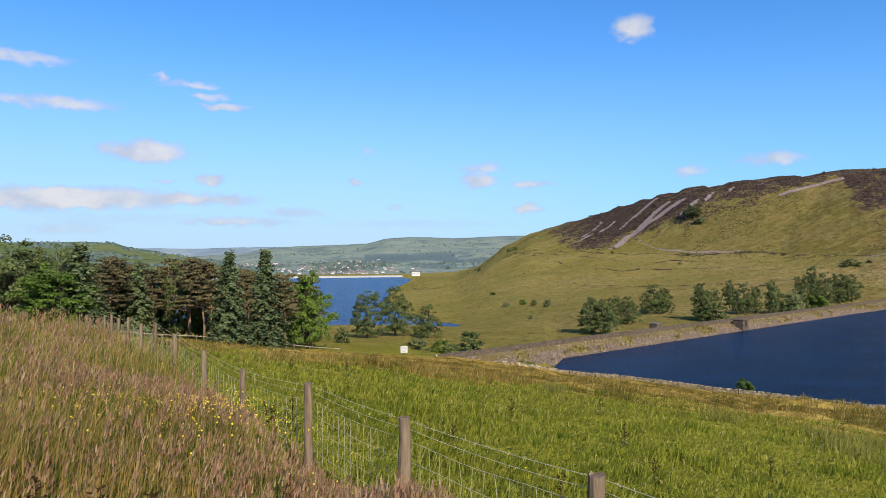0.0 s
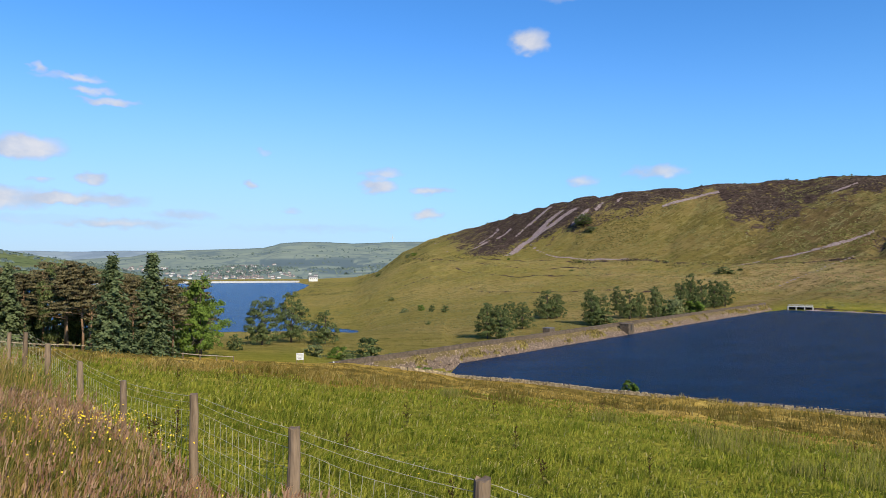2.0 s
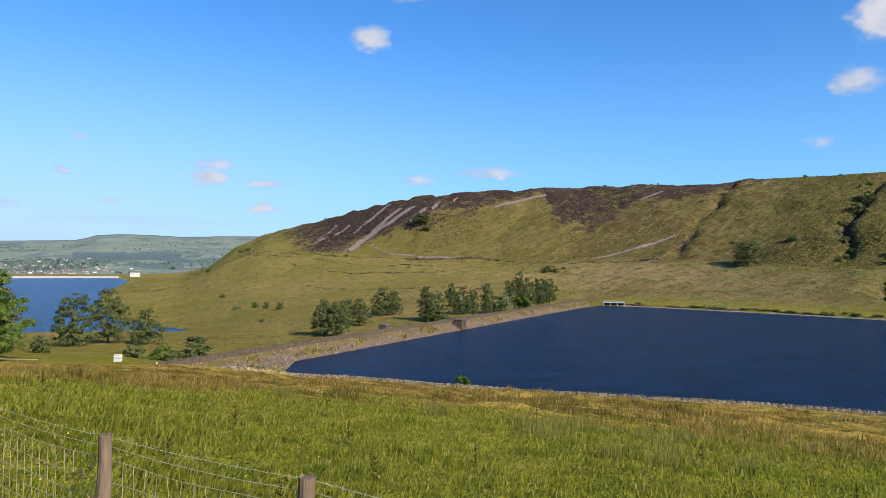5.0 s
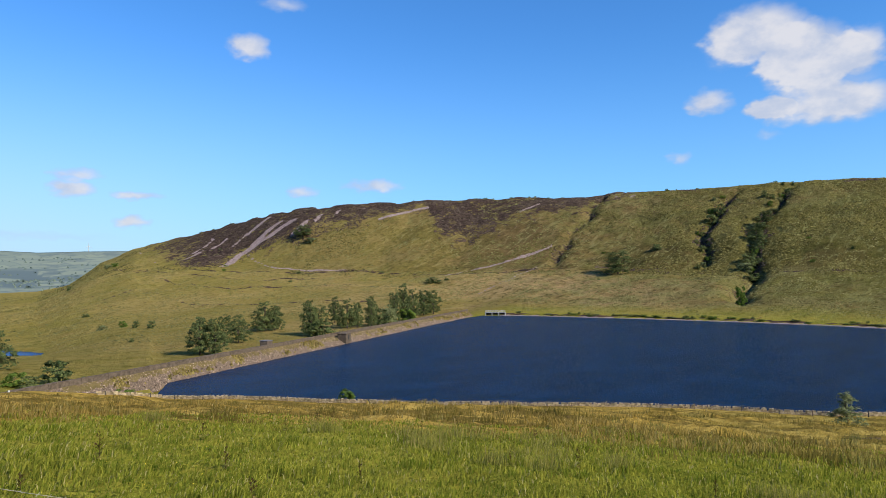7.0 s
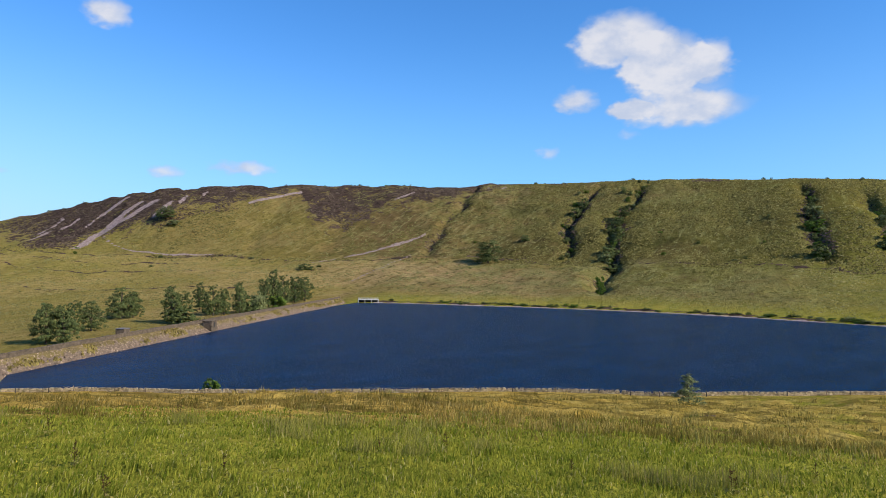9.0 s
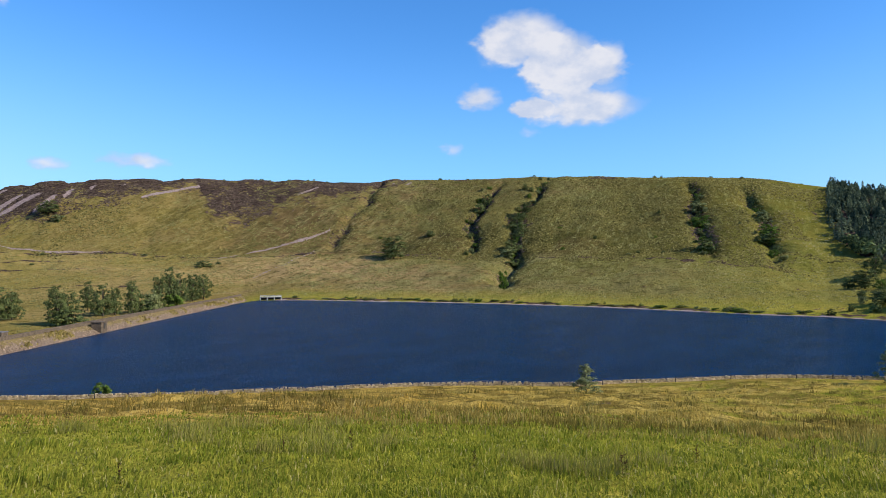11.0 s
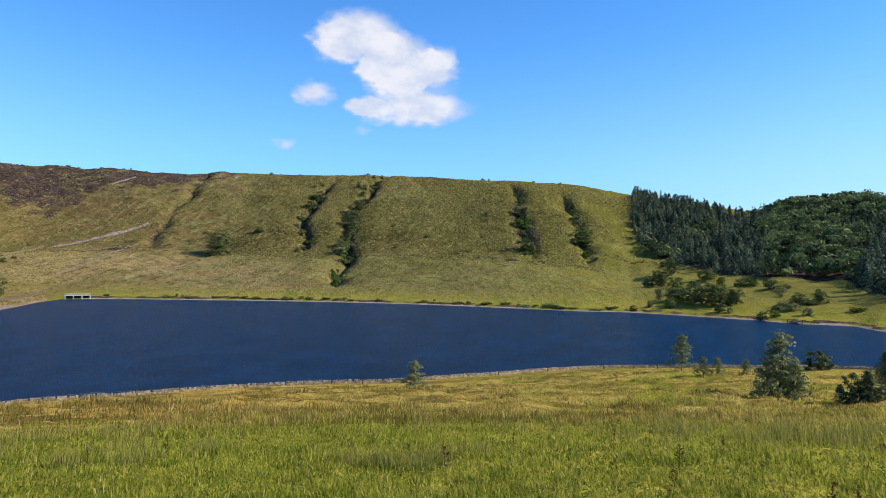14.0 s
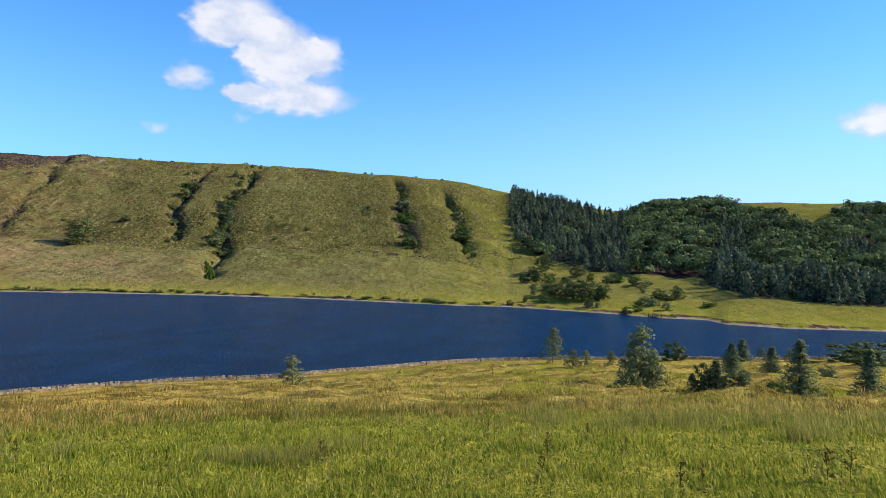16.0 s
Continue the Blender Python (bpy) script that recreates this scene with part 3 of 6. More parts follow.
# ---- building helpers ----
def mesh_of(name, verts, faces, mats, smooth=False, index=None):
    me = bpy.data.meshes.new(name)
    me.from_pydata([tuple(v) for v in verts], [], [tuple(f) for f in faces])
    for m in (mats if isinstance(mats, (list, tuple)) else [mats]):
        me.materials.append(m)
    if index is not None:
        me.polygons.foreach_set("material_index", np.array(index, np.int32))
    if smooth:
        me.shade_smooth()
    me.update()
    return me


def arrays_mesh(name, verts, faces, mats, smooth=False):
    """A mesh from numpy arrays: verts (n, 3), faces (m, 3 or 4)."""
    me = bpy.data.meshes.new(name)
    k = faces.shape[1]
    me.vertices.add(len(verts))
    me.vertices.foreach_set("co", np.ascontiguousarray(verts, np.float32).ravel())
    me.loops.add(faces.size)
    me.loops.foreach_set("vertex_index", np.ascontiguousarray(faces, np.int32).ravel())
    me.polygons.add(len(faces))
    me.polygons.foreach_set("loop_start", np.arange(0, faces.size, k, dtype=np.int32))
    for m in (mats if isinstance(mats, (list, tuple)) else [mats]):
        me.materials.append(m)
    me.update(calc_edges=True)
    if smooth:
        me.shade_smooth()
    me.validate()
    return me


def part(name, bm, mat, parent=None, label="", smooth=False):
    """One mesh object of a bmesh (or of ready mesh data), under a thing or a part."""
    if isinstance(bm, bmesh.types.BMesh):
        me = bpy.data.meshes.new(name)
        bm.to_mesh(me)
        bm.free()
        me.materials.append(mat)
        if smooth:
            me.shade_smooth()
    else:
        me = bm
    ob = new(name, me)
    ob.parent = parent
    return tagged(ob, label)


def thing(name, place=(0, 0, 0), turn=0.0, label="", category="", group="", kind=""):
    ob = new(name)
    ob.empty_display_size = 0.2
    ob.matrix_basis = pose(*place, 0, 0, turn)
    return tagged(ob, label, category, group, kind)


def add_box(bm, centre, size, turn=0.0, bevel=0.0, jitter=0.0, rng=None):
    """A box in a bmesh, turned about z, its corners moved a little."""
    m = Matrix.Translation(centre) @ Matrix.Rotation(turn, 4, "Z") @ Matrix.Diagonal((*size, 1))
    made = bmesh.ops.create_cube(bm, size=1.0, matrix=m)["verts"]
    if jitter:
        for v in made:
            v.co += Vector((rng.uniform(-1, 1), rng.uniform(-1, 1), rng.uniform(-1, 1))) * jitter
    if bevel:
        edges = list({e for v in made for e in v.link_edges})
        bmesh.ops.bevel(bm, geom=edges, offset=bevel, segments=1, affect="EDGES")
    return made


def add_tube(bm, points, radii, sides=6, cap=True):
    """A tapered tube through points."""
    rings = []
    whole = Vector(points[-1]) - Vector(points[0])
    ref = Vector((0, 1, 0)) if abs(whole.z) > 0.8 * whole.length else Vector((0, 0, 1))
    for k, p in enumerate(points):
        p = Vector(p)
        t = (Vector(points[min(k + 1, len(points) - 1)]) - Vector(points[max(k - 1, 0)]))
        t = t.normalized() if t.length > 1e-9 else Vector((0, 0, 1))
        side = t.cross(ref)
        side = side.normalized() if side.length > 1e-3 else Vector((1, 0, 0))
        other = side.cross(t)
        r = radii[k] if isinstance(radii, (list, tuple)) else radii
        rings.append([bm.verts.new(p + (side * math.cos(a) + other * math.sin(a)) * r) for a in [2 * math.pi * j / sides for j in range(sides)]])
    for lo, hi in zip(rings, rings[1:]):
        for j in range(sides):
            bm.faces.new((lo[j], lo[(j + 1) % sides], hi[(j + 1) % sides], hi[j]))
    if cap:
        bm.faces.new(rings[0][::-1])
        bm.faces.new(rings[-1])


# ---- the land, the waters and the distance ----
def build_land():
    nb, nr = LAND_Z.shape
    verts = np.stack([LAND_X, LAND_Y, LAND_Z], 2).reshape(-1, 3)
    i, j = np.meshgrid(np.arange(nb), np.arange(nr - 1), indexing="ij")
    a, b = i * nr + j, ((i + 1) % nb) * nr + j
    faces = np.stack([a, b, b + 1, a + 1], 2).reshape(-1, 4)[:, ::-1]
    verts = np.concatenate([verts, np.array([[0, 0, STAND - 0.01]])])
    first = np.arange(0, nb - 1, 2) * nr
    faces = np.concatenate([faces, np.stack([np.full(len(first), nb * nr), (first + 2 * nr) % (nb * nr), first + nr, first], 1)])
    me = arrays_mesh("ground", verts, faces, MAT_GROUND, smooth=True)
    zone = np.concatenate([LAND_ZONE.reshape(-1, 4), np.zeros((1, 4))])
    attr = me.attributes.new("zone", "FLOAT_COLOR", "POINT")
    attr.data.foreach_set("color", zone.astype(np.float32).ravel())
    d4, d5 = along(SLOPE_FOOT, BEARINGS, 1)[:, None], along(RIDGE, BEARINGS, 1)[:, None]
    steep = np.clip(((RINGS[None, :] - d4) / (d5 - d4) + 0.04) / 0.12, 0, 1) * np.interp(BEARINGS, [6, 14, 25, 42, 60, 130, 160], [0, 0.55, 0.55, 0.95, 1, 1, 0])[:, None]
    steep = np.maximum(steep, 0.45 * np.interp(BEARINGS, [40, 56, 130, 160], [0, 1, 1, 0])[:, None] * (RINGS[None, :] > along(FAR_SHORE, BEARINGS, 1)[:, None] + 12))
    attr = me.attributes.new("steep", "FLOAT", "POINT")
    attr.data.foreach_set("value", np.append(steep.ravel(), 0.0).astype(np.float32))
    ob = new("ground", me)
    return tagged(ob, "rolling grass and heather moorland round two reservoirs", "ground", kind="structure")


build_land()


def many_spots(x, y):
    """Height of the land and its four zones at many places."""
    b, d = np.degrees(np.arctan2(x, y)), np.hypot(x, y)
    b = np.where(b < -46, b + 360, b)
    i = np.interp(b, BEARINGS, np.arange(len(BEARINGS)))
    j = np.interp(d, RINGS, np.arange(len(RINGS)))
    i0, j0 = np.minimum(i.astype(int), len(BEARINGS) - 2), np.minimum(j.astype(int), len(RINGS) - 2)
    u, v = i - i0, j - j0
    z = (LAND_Z[i0, j0] * (1 - u) + LAND_Z[i0 + 1, j0] * u) * (1 - v) + (LAND_Z[i0, j0 + 1] * (1 - u) + LAND_Z[i0 + 1, j0 + 1] * u) * v
    return z, LAND_ZONE[i0, j0]


def mounds(rng, x, y, z, radius, height):
    """Low ragged hummocks: a ring of five feet and an off-centre top pair."""
    n = len(x)
    ring = []
    for k in range(5):
        a = 2 * np.pi * k / 5 + rng.uniform(-0.4, 0.4, n)
        r = radius * rng.uniform(0.7, 1.25, n)
        ring.append(np.stack([x + np.cos(a) * r, y + np.sin(a) * r, z - 0.25], 1))
    for k in range(2):
        ring.append(np.stack([x + rng.normal(0, 0.3, n) * radius, y + rng.normal(0, 0.3, n) * radius, z + height * rng.uniform(0.7, 1.1, n)], 1))
    v = np.stack(ring, 1).reshape(-1, 3)
    o = np.arange(n)[:, None] * 7
    f = np.concatenate([o + np.array([q]) for q in ((0, 1, 5), (1, 2, 5), (2, 6, 5), (2, 3, 6), (3, 4, 6), (4, 0, 6), (0, 5, 6))], 0)
    return v, f


def tussock_material(name, dark, mid, pale):
    m, n, bsdf = material(name, 1.0, 0.0)
    rnd = n.put("ShaderNodeNewGeometry", "Random Per Island")
    co = n.put("ShaderNodeTexCoord", 3)
    f = n.math("ADD", n.math("MULTIPLY", rnd, 0.6), n.math("MULTIPLY", n.noise(co, 0.03, 4.0, 0.65), 0.8))
    c = n.mix(n.step(f, 0.35, 0.75), dark, mid)
    c = n.mix(n.step(f, 0.72, 0.98), c, pale)
    c = n.mix(n.step(n.noise(co, 2.5, 3.0), 0.4, 0.7, 0.0, 0.5), c, dark)
    n.link(c, bsdf.inputs["Base Color"])
    bumped(n, bsdf, n.noise(co, 3.0, 4.0, 0.7), 0.9, 0.3)
    return m


def build_moor_cover():
    """Tussocks, bracken and heather that roughen the far slopes."""
    rng = np.random.default_rng(19)
    count = 150000
    b = rng.uniform(-4, 82, count)
    d3, d4, d5 = along(FAR_SHORE, b, 1), along(SLOPE_FOOT, b, 1), along(RIDGE, b, 1)
    d = d3 + 10 + (d5 * 1.01 - d3 - 10) * rng.uniform(0, 1, count) ** 0.8
    up = (d - d4) / (d5 - d4)
    x, y = d * np.sin(np.radians(b)), d * np.cos(np.radians(b))
    z, zone = many_spots(x, y)
    patch = fbm(x, y, 38.0, 4, 101)
    fleck = fbm(x, y, 9.0, 2, 103)
    bare = (zone[:, 1] > 0.35) | ((b < 36.5) & (d < 205)) | (polygon_depth(x, y, LOWER_LAKE) > -6)
    dam_side = (x - 24.5) * -math.sin(radians(40.9)) + (y - 140.5) * math.cos(radians(40.9))
    bare |= (b < 37) & (dam_side < 22)
    heath = (zone[:, 0] + 1.5 * patch + 0.5 * fleck > 0.52) & (zone[:, 0] > 0.1) & (up > 0.06) & ~bare
    steep = np.interp(b, [5, 38, 50], [0.25, 0.45, 1.0])
    dark = ~bare & ~heath & (up > -0.02) & (patch + 0.4 * fleck > 0.30 - 0.42 * steep) & (rng.random(count) < 0.85)
    pale = ~bare & ~heath & ~dark & (fleck > -0.02) & (rng.random(count) < np.where(up > 0, 0.4, 0.55))
    for name, pick, mat, wide, high, label in (
            ("heather", heath, tussock_material("heather_clumps", (0.040, 0.030, 0.025), (0.095, 0.068, 0.053), (0.150, 0.115, 0.085)), (0.6, 1.5), (0.2, 0.6), "dark brown heather clumps along the moor's rim"),
            ("bracken", dark, tussock_material("bracken_clumps", (0.070, 0.064, 0.020), (0.145, 0.128, 0.042), (0.200, 0.176, 0.064)), (0.5, 1.3), (0.2, 0.65), "olive-brown bracken and rushes on the steep slope"),
            ("moor_tussocks", pale, tussock_material("tussock_straw", (0.130, 0.124, 0.040), (0.205, 0.193, 0.074), (0.262, 0.236, 0.100)), (0.4, 1.2), (0.12, 0.38), "pale straw tussocks scattered over the moor grass")):
        n = int(pick.sum())
        r = rng.uniform(*wide, n) * np.interp(d[pick], [150, 400, 700], [0.6, 0.9, 1.15])
        v, f = mounds(rng, x[pick], y[pick], z[pick], r, rng.uniform(*high, n) * np.interp(d[pick], [150, 400], [0.7, 1.0]))
        tagged(new(name, arrays_mesh(name, v, f, mat)), label, "moor plants", kind="stuff")


build_moor_cover()


def build_water(name, outline, z, mat, label):
    me = mesh_of(name, [(x, y, z) for x, y in outline], [tuple(range(len(outline)))], mat)
    return tagged(new(name, me), label, "water", kind="structure")


upper = [at(b, along(FIELD_EDGE, b, 1) + 2.5) for b in np.arange(8.5, 121, 1.0)] + [at(b, along(FAR_SHORE, b, 1) + 3) for b in np.arange(120, 8.5, -1.0)]
build_water("water_1", upper[::-1], WATER, MAT_WATER, "deep blue rippled water of the upper reservoir")
build_water("water_2", LOWER_LAKE, LOWER_WATER, MAT_FAR_WATER, "bright blue water of the lower reservoir")


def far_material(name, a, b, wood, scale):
    """Far land: field colours with dark hedges and woods; haze comes only from the colours given."""
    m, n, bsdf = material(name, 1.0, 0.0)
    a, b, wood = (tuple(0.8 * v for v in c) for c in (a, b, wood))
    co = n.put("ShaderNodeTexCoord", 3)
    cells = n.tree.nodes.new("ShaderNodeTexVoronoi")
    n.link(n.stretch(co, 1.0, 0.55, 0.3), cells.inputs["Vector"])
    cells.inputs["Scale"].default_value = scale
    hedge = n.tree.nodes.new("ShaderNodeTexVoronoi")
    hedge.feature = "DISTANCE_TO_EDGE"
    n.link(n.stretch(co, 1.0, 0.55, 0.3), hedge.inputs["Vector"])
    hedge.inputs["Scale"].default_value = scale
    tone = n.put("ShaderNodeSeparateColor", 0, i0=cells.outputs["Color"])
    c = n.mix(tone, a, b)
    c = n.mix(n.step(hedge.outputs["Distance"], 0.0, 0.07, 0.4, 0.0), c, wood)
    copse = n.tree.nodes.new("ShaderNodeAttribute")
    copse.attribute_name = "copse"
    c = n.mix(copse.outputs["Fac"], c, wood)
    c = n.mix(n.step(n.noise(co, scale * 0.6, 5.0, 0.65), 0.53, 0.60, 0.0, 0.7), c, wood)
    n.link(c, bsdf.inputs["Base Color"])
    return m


def build_far_hill(name, crest, near_d, near_z, ridge_d, mat, label, seed):
    """A far hill as a broad sheet of land: from the valley up to its crest line and down behind. crest: bearing, rise per metre of distance."""
    bs = np.arange(crest[0][0], crest[-1][0] + 0.01, 0.15)
    rise = np.interp(bs, [c[0] for c in crest], [c[1] for c in crest])
    steps = np.linspace(0, 1, 40)
    rows = []
    for b, r in zip(bs, rise):
        top = r * ridge_d
        d = near_d + (ridge_d - near_d) * steps
        z = near_z + (top - near_z) * (0.55 * steps + 0.45 * steps ** 2)
        rows.append(np.stack([d * np.sin(radians(b)), d * np.cos(radians(b)), z], 1))
        back = np.array([[(ridge_d + 150) * math.sin(radians(b)), (ridge_d + 150) * math.cos(radians(b)), -80]])
        rows[-1] = np.concatenate([rows[-1], back])
    v = np.array(rows)
    fade = np.sin(np.pi * np.concatenate([steps, [0]]))[None, :]
    v[:, :, 2] += fade * 30 * fbm(v[:, :, 0], v[:, :, 1], 500, 4, seed) + 3.0 * fbm(v[:, :, 0], v[:, :, 1], 90, 3, seed + 7)
    nb, nr = v.shape[:2]
    i, j = np.meshgrid(np.arange(nb - 1), np.arange(nr - 1), indexing="ij")
    a = i * nr + j
    faces = np.stack([a, a + 1, a + nr + 1, a + nr], 2).reshape(-1, 4)
    me = arrays_mesh(name, v.reshape(-1, 3), faces, mat, smooth=True)
    # a plantation and belts of trees on the slope
    tilt = v[:, :, 2] / np.hypot(v[:, :, 0], v[:, :, 1])
    bear = np.broadcast_to(bs[:, None], tilt.shape)
    copse = ((bear > -6.6) & (bear < 0.9) & (tilt > 0.001) & (tilt < 0.0115 + 0.0003 * bear)) | ((fbm(v[:, :, 0], v[:, :, 1], 260, 3, 14) > 0.36) & (tilt < 0.008))
    attr = me.attributes.new("copse", "FLOAT", "POINT")
    attr.data.foreach_set("value", copse.astype(np.float32).ravel())
    return tagged(new(name, me), label, "hill", kind="structure")


# air haze is painted into both moors: their greens are lifted pale and blue
MAT_FAR_A = far_material("hazed_far_moor", (0.215, 0.265, 0.225), (0.275, 0.318, 0.250), (0.135, 0.180, 0.190), 0.009)
MAT_FAR_B = far_material("hazed_farthest_moor", (0.25, 0.31, 0.36), (0.29, 0.35, 0.37), (0.20, 0.26, 0.31), 0.006)
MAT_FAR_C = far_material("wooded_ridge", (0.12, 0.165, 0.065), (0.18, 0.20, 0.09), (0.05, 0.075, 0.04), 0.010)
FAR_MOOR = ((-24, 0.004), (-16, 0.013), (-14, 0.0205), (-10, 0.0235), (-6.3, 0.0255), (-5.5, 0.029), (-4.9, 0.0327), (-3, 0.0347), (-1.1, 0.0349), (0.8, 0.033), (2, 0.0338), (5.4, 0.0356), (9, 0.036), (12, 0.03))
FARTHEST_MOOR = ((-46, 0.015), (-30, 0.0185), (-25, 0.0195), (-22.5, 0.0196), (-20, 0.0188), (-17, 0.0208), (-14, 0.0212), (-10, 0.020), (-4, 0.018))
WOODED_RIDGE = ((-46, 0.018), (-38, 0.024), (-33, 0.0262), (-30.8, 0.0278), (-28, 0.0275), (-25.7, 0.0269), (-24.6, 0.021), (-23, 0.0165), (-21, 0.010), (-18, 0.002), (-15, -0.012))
build_far_hill("far_hill_1", FARTHEST_MOOR, 3600, -70, 4700, MAT_FAR_B, "farthest moors on the skyline, pale blue with painted haze", 3)
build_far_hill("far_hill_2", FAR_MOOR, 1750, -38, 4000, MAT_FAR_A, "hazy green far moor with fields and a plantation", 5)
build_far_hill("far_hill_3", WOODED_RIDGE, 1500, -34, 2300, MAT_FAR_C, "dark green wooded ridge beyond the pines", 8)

# ---- stone, wood and leaf materials ----
MAT_PITCH = mottled("stone_pitching", (0.115, 0.080, 0.055), (0.25, 0.180, 0.125), 2.1, 0.9, 0.2, 0.9, 0.12)
MAT_RUBBLE = mottled("pitching_rubble", (0.19, 0.135, 0.095), (0.42, 0.32, 0.245), 1.4, 0.95, 0.1, 0.5, 0.04, islands=0.4)
MAT_BANK_TUFT = tussock_material("bank_tufts", (0.10, 0.082, 0.026), (0.215, 0.165, 0.055), (0.30, 0.24, 0.075))
MAT_DAM_GRASS = mottled("dam_grass", (0.115, 0.088, 0.032), (0.215, 0.160, 0.066), 0.35, 0.95, 0.1, 0.8, 0.15)
MAT_PARAPET = mottled("dark_parapet_stone", (0.075, 0.056, 0.040), (0.19, 0.145, 0.105), 1.6, 0.9, 0.2, 0.8, 0.06)
MAT_WALL = mottled("dry_stone", (0.22, 0.165, 0.095), (0.46, 0.360, 0.220), 2.2, 0.9, 0.2, 0.6, 0.03, islands=0.35)
MAT_POST = mottled("weathered_post", (0.115, 0.080, 0.050), (0.30, 0.215, 0.14), 5.0, 0.85, 0.25, 0.7, 0.01, stretch=(1, 1, 0.15))
MAT_RAIL = mottled("pale_rail", (0.30, 0.24, 0.15), (0.46, 0.38, 0.26), 3.0, 0.85, 0.2, 0.4, 0.01)
MAT_WIRE = mottled("galvanised_wire", (0.38, 0.36, 0.22), (0.56, 0.52, 0.36), 20.0, 0.8, 0.1, 0.0)
MAT_CONCRETE = mottled("pale_concrete", (0.42, 0.42, 0.40), (0.60, 0.60, 0.58), 0.6, 0.8, 0.3, 0.3, 0.02)
MAT_WHITE = mottled("white_paint", (0.56, 0.56, 0.52), (0.70, 0.70, 0.66), 1.5, 0.6, 0.4, 0.1, 0.005)
MAT_SLATE = mottled("slate_roof", (0.12, 0.115, 0.12), (0.22, 0.20, 0.20), 0.8, 0.7, 0.3, 0.3, 0.05)
MAT_BRICK = mottled("brick_and_render", (0.26, 0.20, 0.165), (0.48, 0.43, 0.39), 0.02, 0.9, 0.2, 0.0, pieces=0.35)
MAT_BARK = mottled("grey_bark", (0.075, 0.060, 0.045), (0.17, 0.14, 0.11), 3.0, 0.95, 0.1, 0.8, 0.05, stretch=(1, 1, 0.3))
MAT_PINE_BARK = mottled("pine_bark", (0.20, 0.115, 0.065), (0.33, 0.22, 0.14), 3.0, 0.95, 0.1, 0.8, 0.05, stretch=(1, 1, 0.3))
MAT_LOG = mottled("felled_timber", (0.42, 0.25, 0.11), (0.60, 0.40, 0.20), 4.0, 0.85, 0.2, 0.3, 0.01)
MAT_DARK = mottled("dark_iron_and_shade", (0.02, 0.02, 0.02), (0.05, 0.045, 0.04), 2.0, 0.7, 0.3, 0.0)


def leaf_material(name, dark, light, shine=0.03, through_light=0.25, toned=0.0):
    m, n, bsdf = material(name, 0.8, shine)
    dark, light = tuple(0.82 * v for v in dark), tuple(0.82 * v for v in light)
    rnd = n.put("ShaderNodeNewGeometry", "Random Per Island")
    obj = n.put("ShaderNodeObjectInfo", "Random")
    co = n.put("ShaderNodeTexCoord", 3)
    patch = n.noise(co, 0.5, 2.0)
    f = n.math("ADD", n.math("MULTIPLY", rnd, 0.55), n.math("ADD", n.math("MULTIPLY", patch, 0.45), n.math("MULTIPLY", obj, 0.25)))
    if toned:
        tone = n.tree.nodes.new("ShaderNodeAttribute")
        tone.attribute_name = "tone"
        f = n.math("ADD", n.math("MULTIPLY", f, 1.0 - toned), n.math("MULTIPLY", tone.outputs["Fac"], toned))
    c = n.mix(n.step(f, 0.15, 0.95), dark, light)
    n.link(c, bsdf.inputs["Base Color"])
    glow = n.put("ShaderNodeBsdfTranslucent", Color=c)
    both = n.put("ShaderNodeMixShader", Fac=through_light, i1=bsdf.outputs[0], i2=glow)
    n.tree.links.new(both, n.tree.nodes["Material Output"].inputs[0])
    return m


MAT_LEAF = leaf_material("broad_leaves", (0.028, 0.054, 0.020), (0.190, 0.220, 0.080))
MAT_BRIGHT_LEAF = leaf_material("fresh_leaves", (0.040, 0.085, 0.014), (0.170, 0.245, 0.046))
MAT_NEEDLE = leaf_material("pine_needles", (0.050, 0.048, 0.024), (0.215, 0.180, 0.090))
MAT_SPRUCE = leaf_material("spruce_needles", (0.050, 0.078, 0.034), (0.205, 0.245, 0.110))
MAT_WILLOW = leaf_material("silvery_leaves", (0.085, 0.112, 0.042), (0.28, 0.305, 0.135))
MAT_DARK_SPRUCE = leaf_material("forest_needles", (0.022, 0.042, 0.030), (0.165, 0.205, 0.120), toned=0.5)
MAT_WOODLAND = leaf_material("forest_leaves", (0.022, 0.044, 0.022), (0.200, 0.255, 0.095), toned=0.55)


# ---- trees ----
def leaf_quads(rng, centres, normals, size, droop=0.0, wild=0.38):
    """A small leaf spray at each centre, facing roughly along its normal."""
    n = len(centres)
    nrm = normals + rng.normal(0, wild, (n, 3))
    nrm /= np.linalg.norm(nrm, axis=1)[:, None] + 1e-9
    u = np.cross(nrm, rng.normal(0, 1, (n, 3)))
    u /= np.linalg.norm(u, axis=1)[:, None] + 1e-9
    v = np.cross(nrm, u)
    s = size * rng.uniform(0.55, 1.35, (n, 1))
    ax = rng.uniform(0.5, 0.9, (n, 1))
    low = np.array([[0, 0, -droop]]) * s
    quad = np.stack([centres - u * s, centres - v * s * ax + low * 0.5, centres + u * s, centres + v * s * ax + low], 1)
    return quad.reshape(-1, 3), np.arange(n * 4).reshape(n, 4)


def clump_points(rng, centre, radius, count, squash=0.75):
    d = rng.normal(0, 1, (count, 3))
    d /= np.linalg.norm(d, axis=1)[:, None]
    d[:, 2] = np.where(d[:, 2] < -0.3, -d[:, 2] * 0.5, d[:, 2])
    r = radius * rng.uniform(0.55, 1.08, (count, 1))
    return centre + d * r * np.array([1, 1, squash]), d


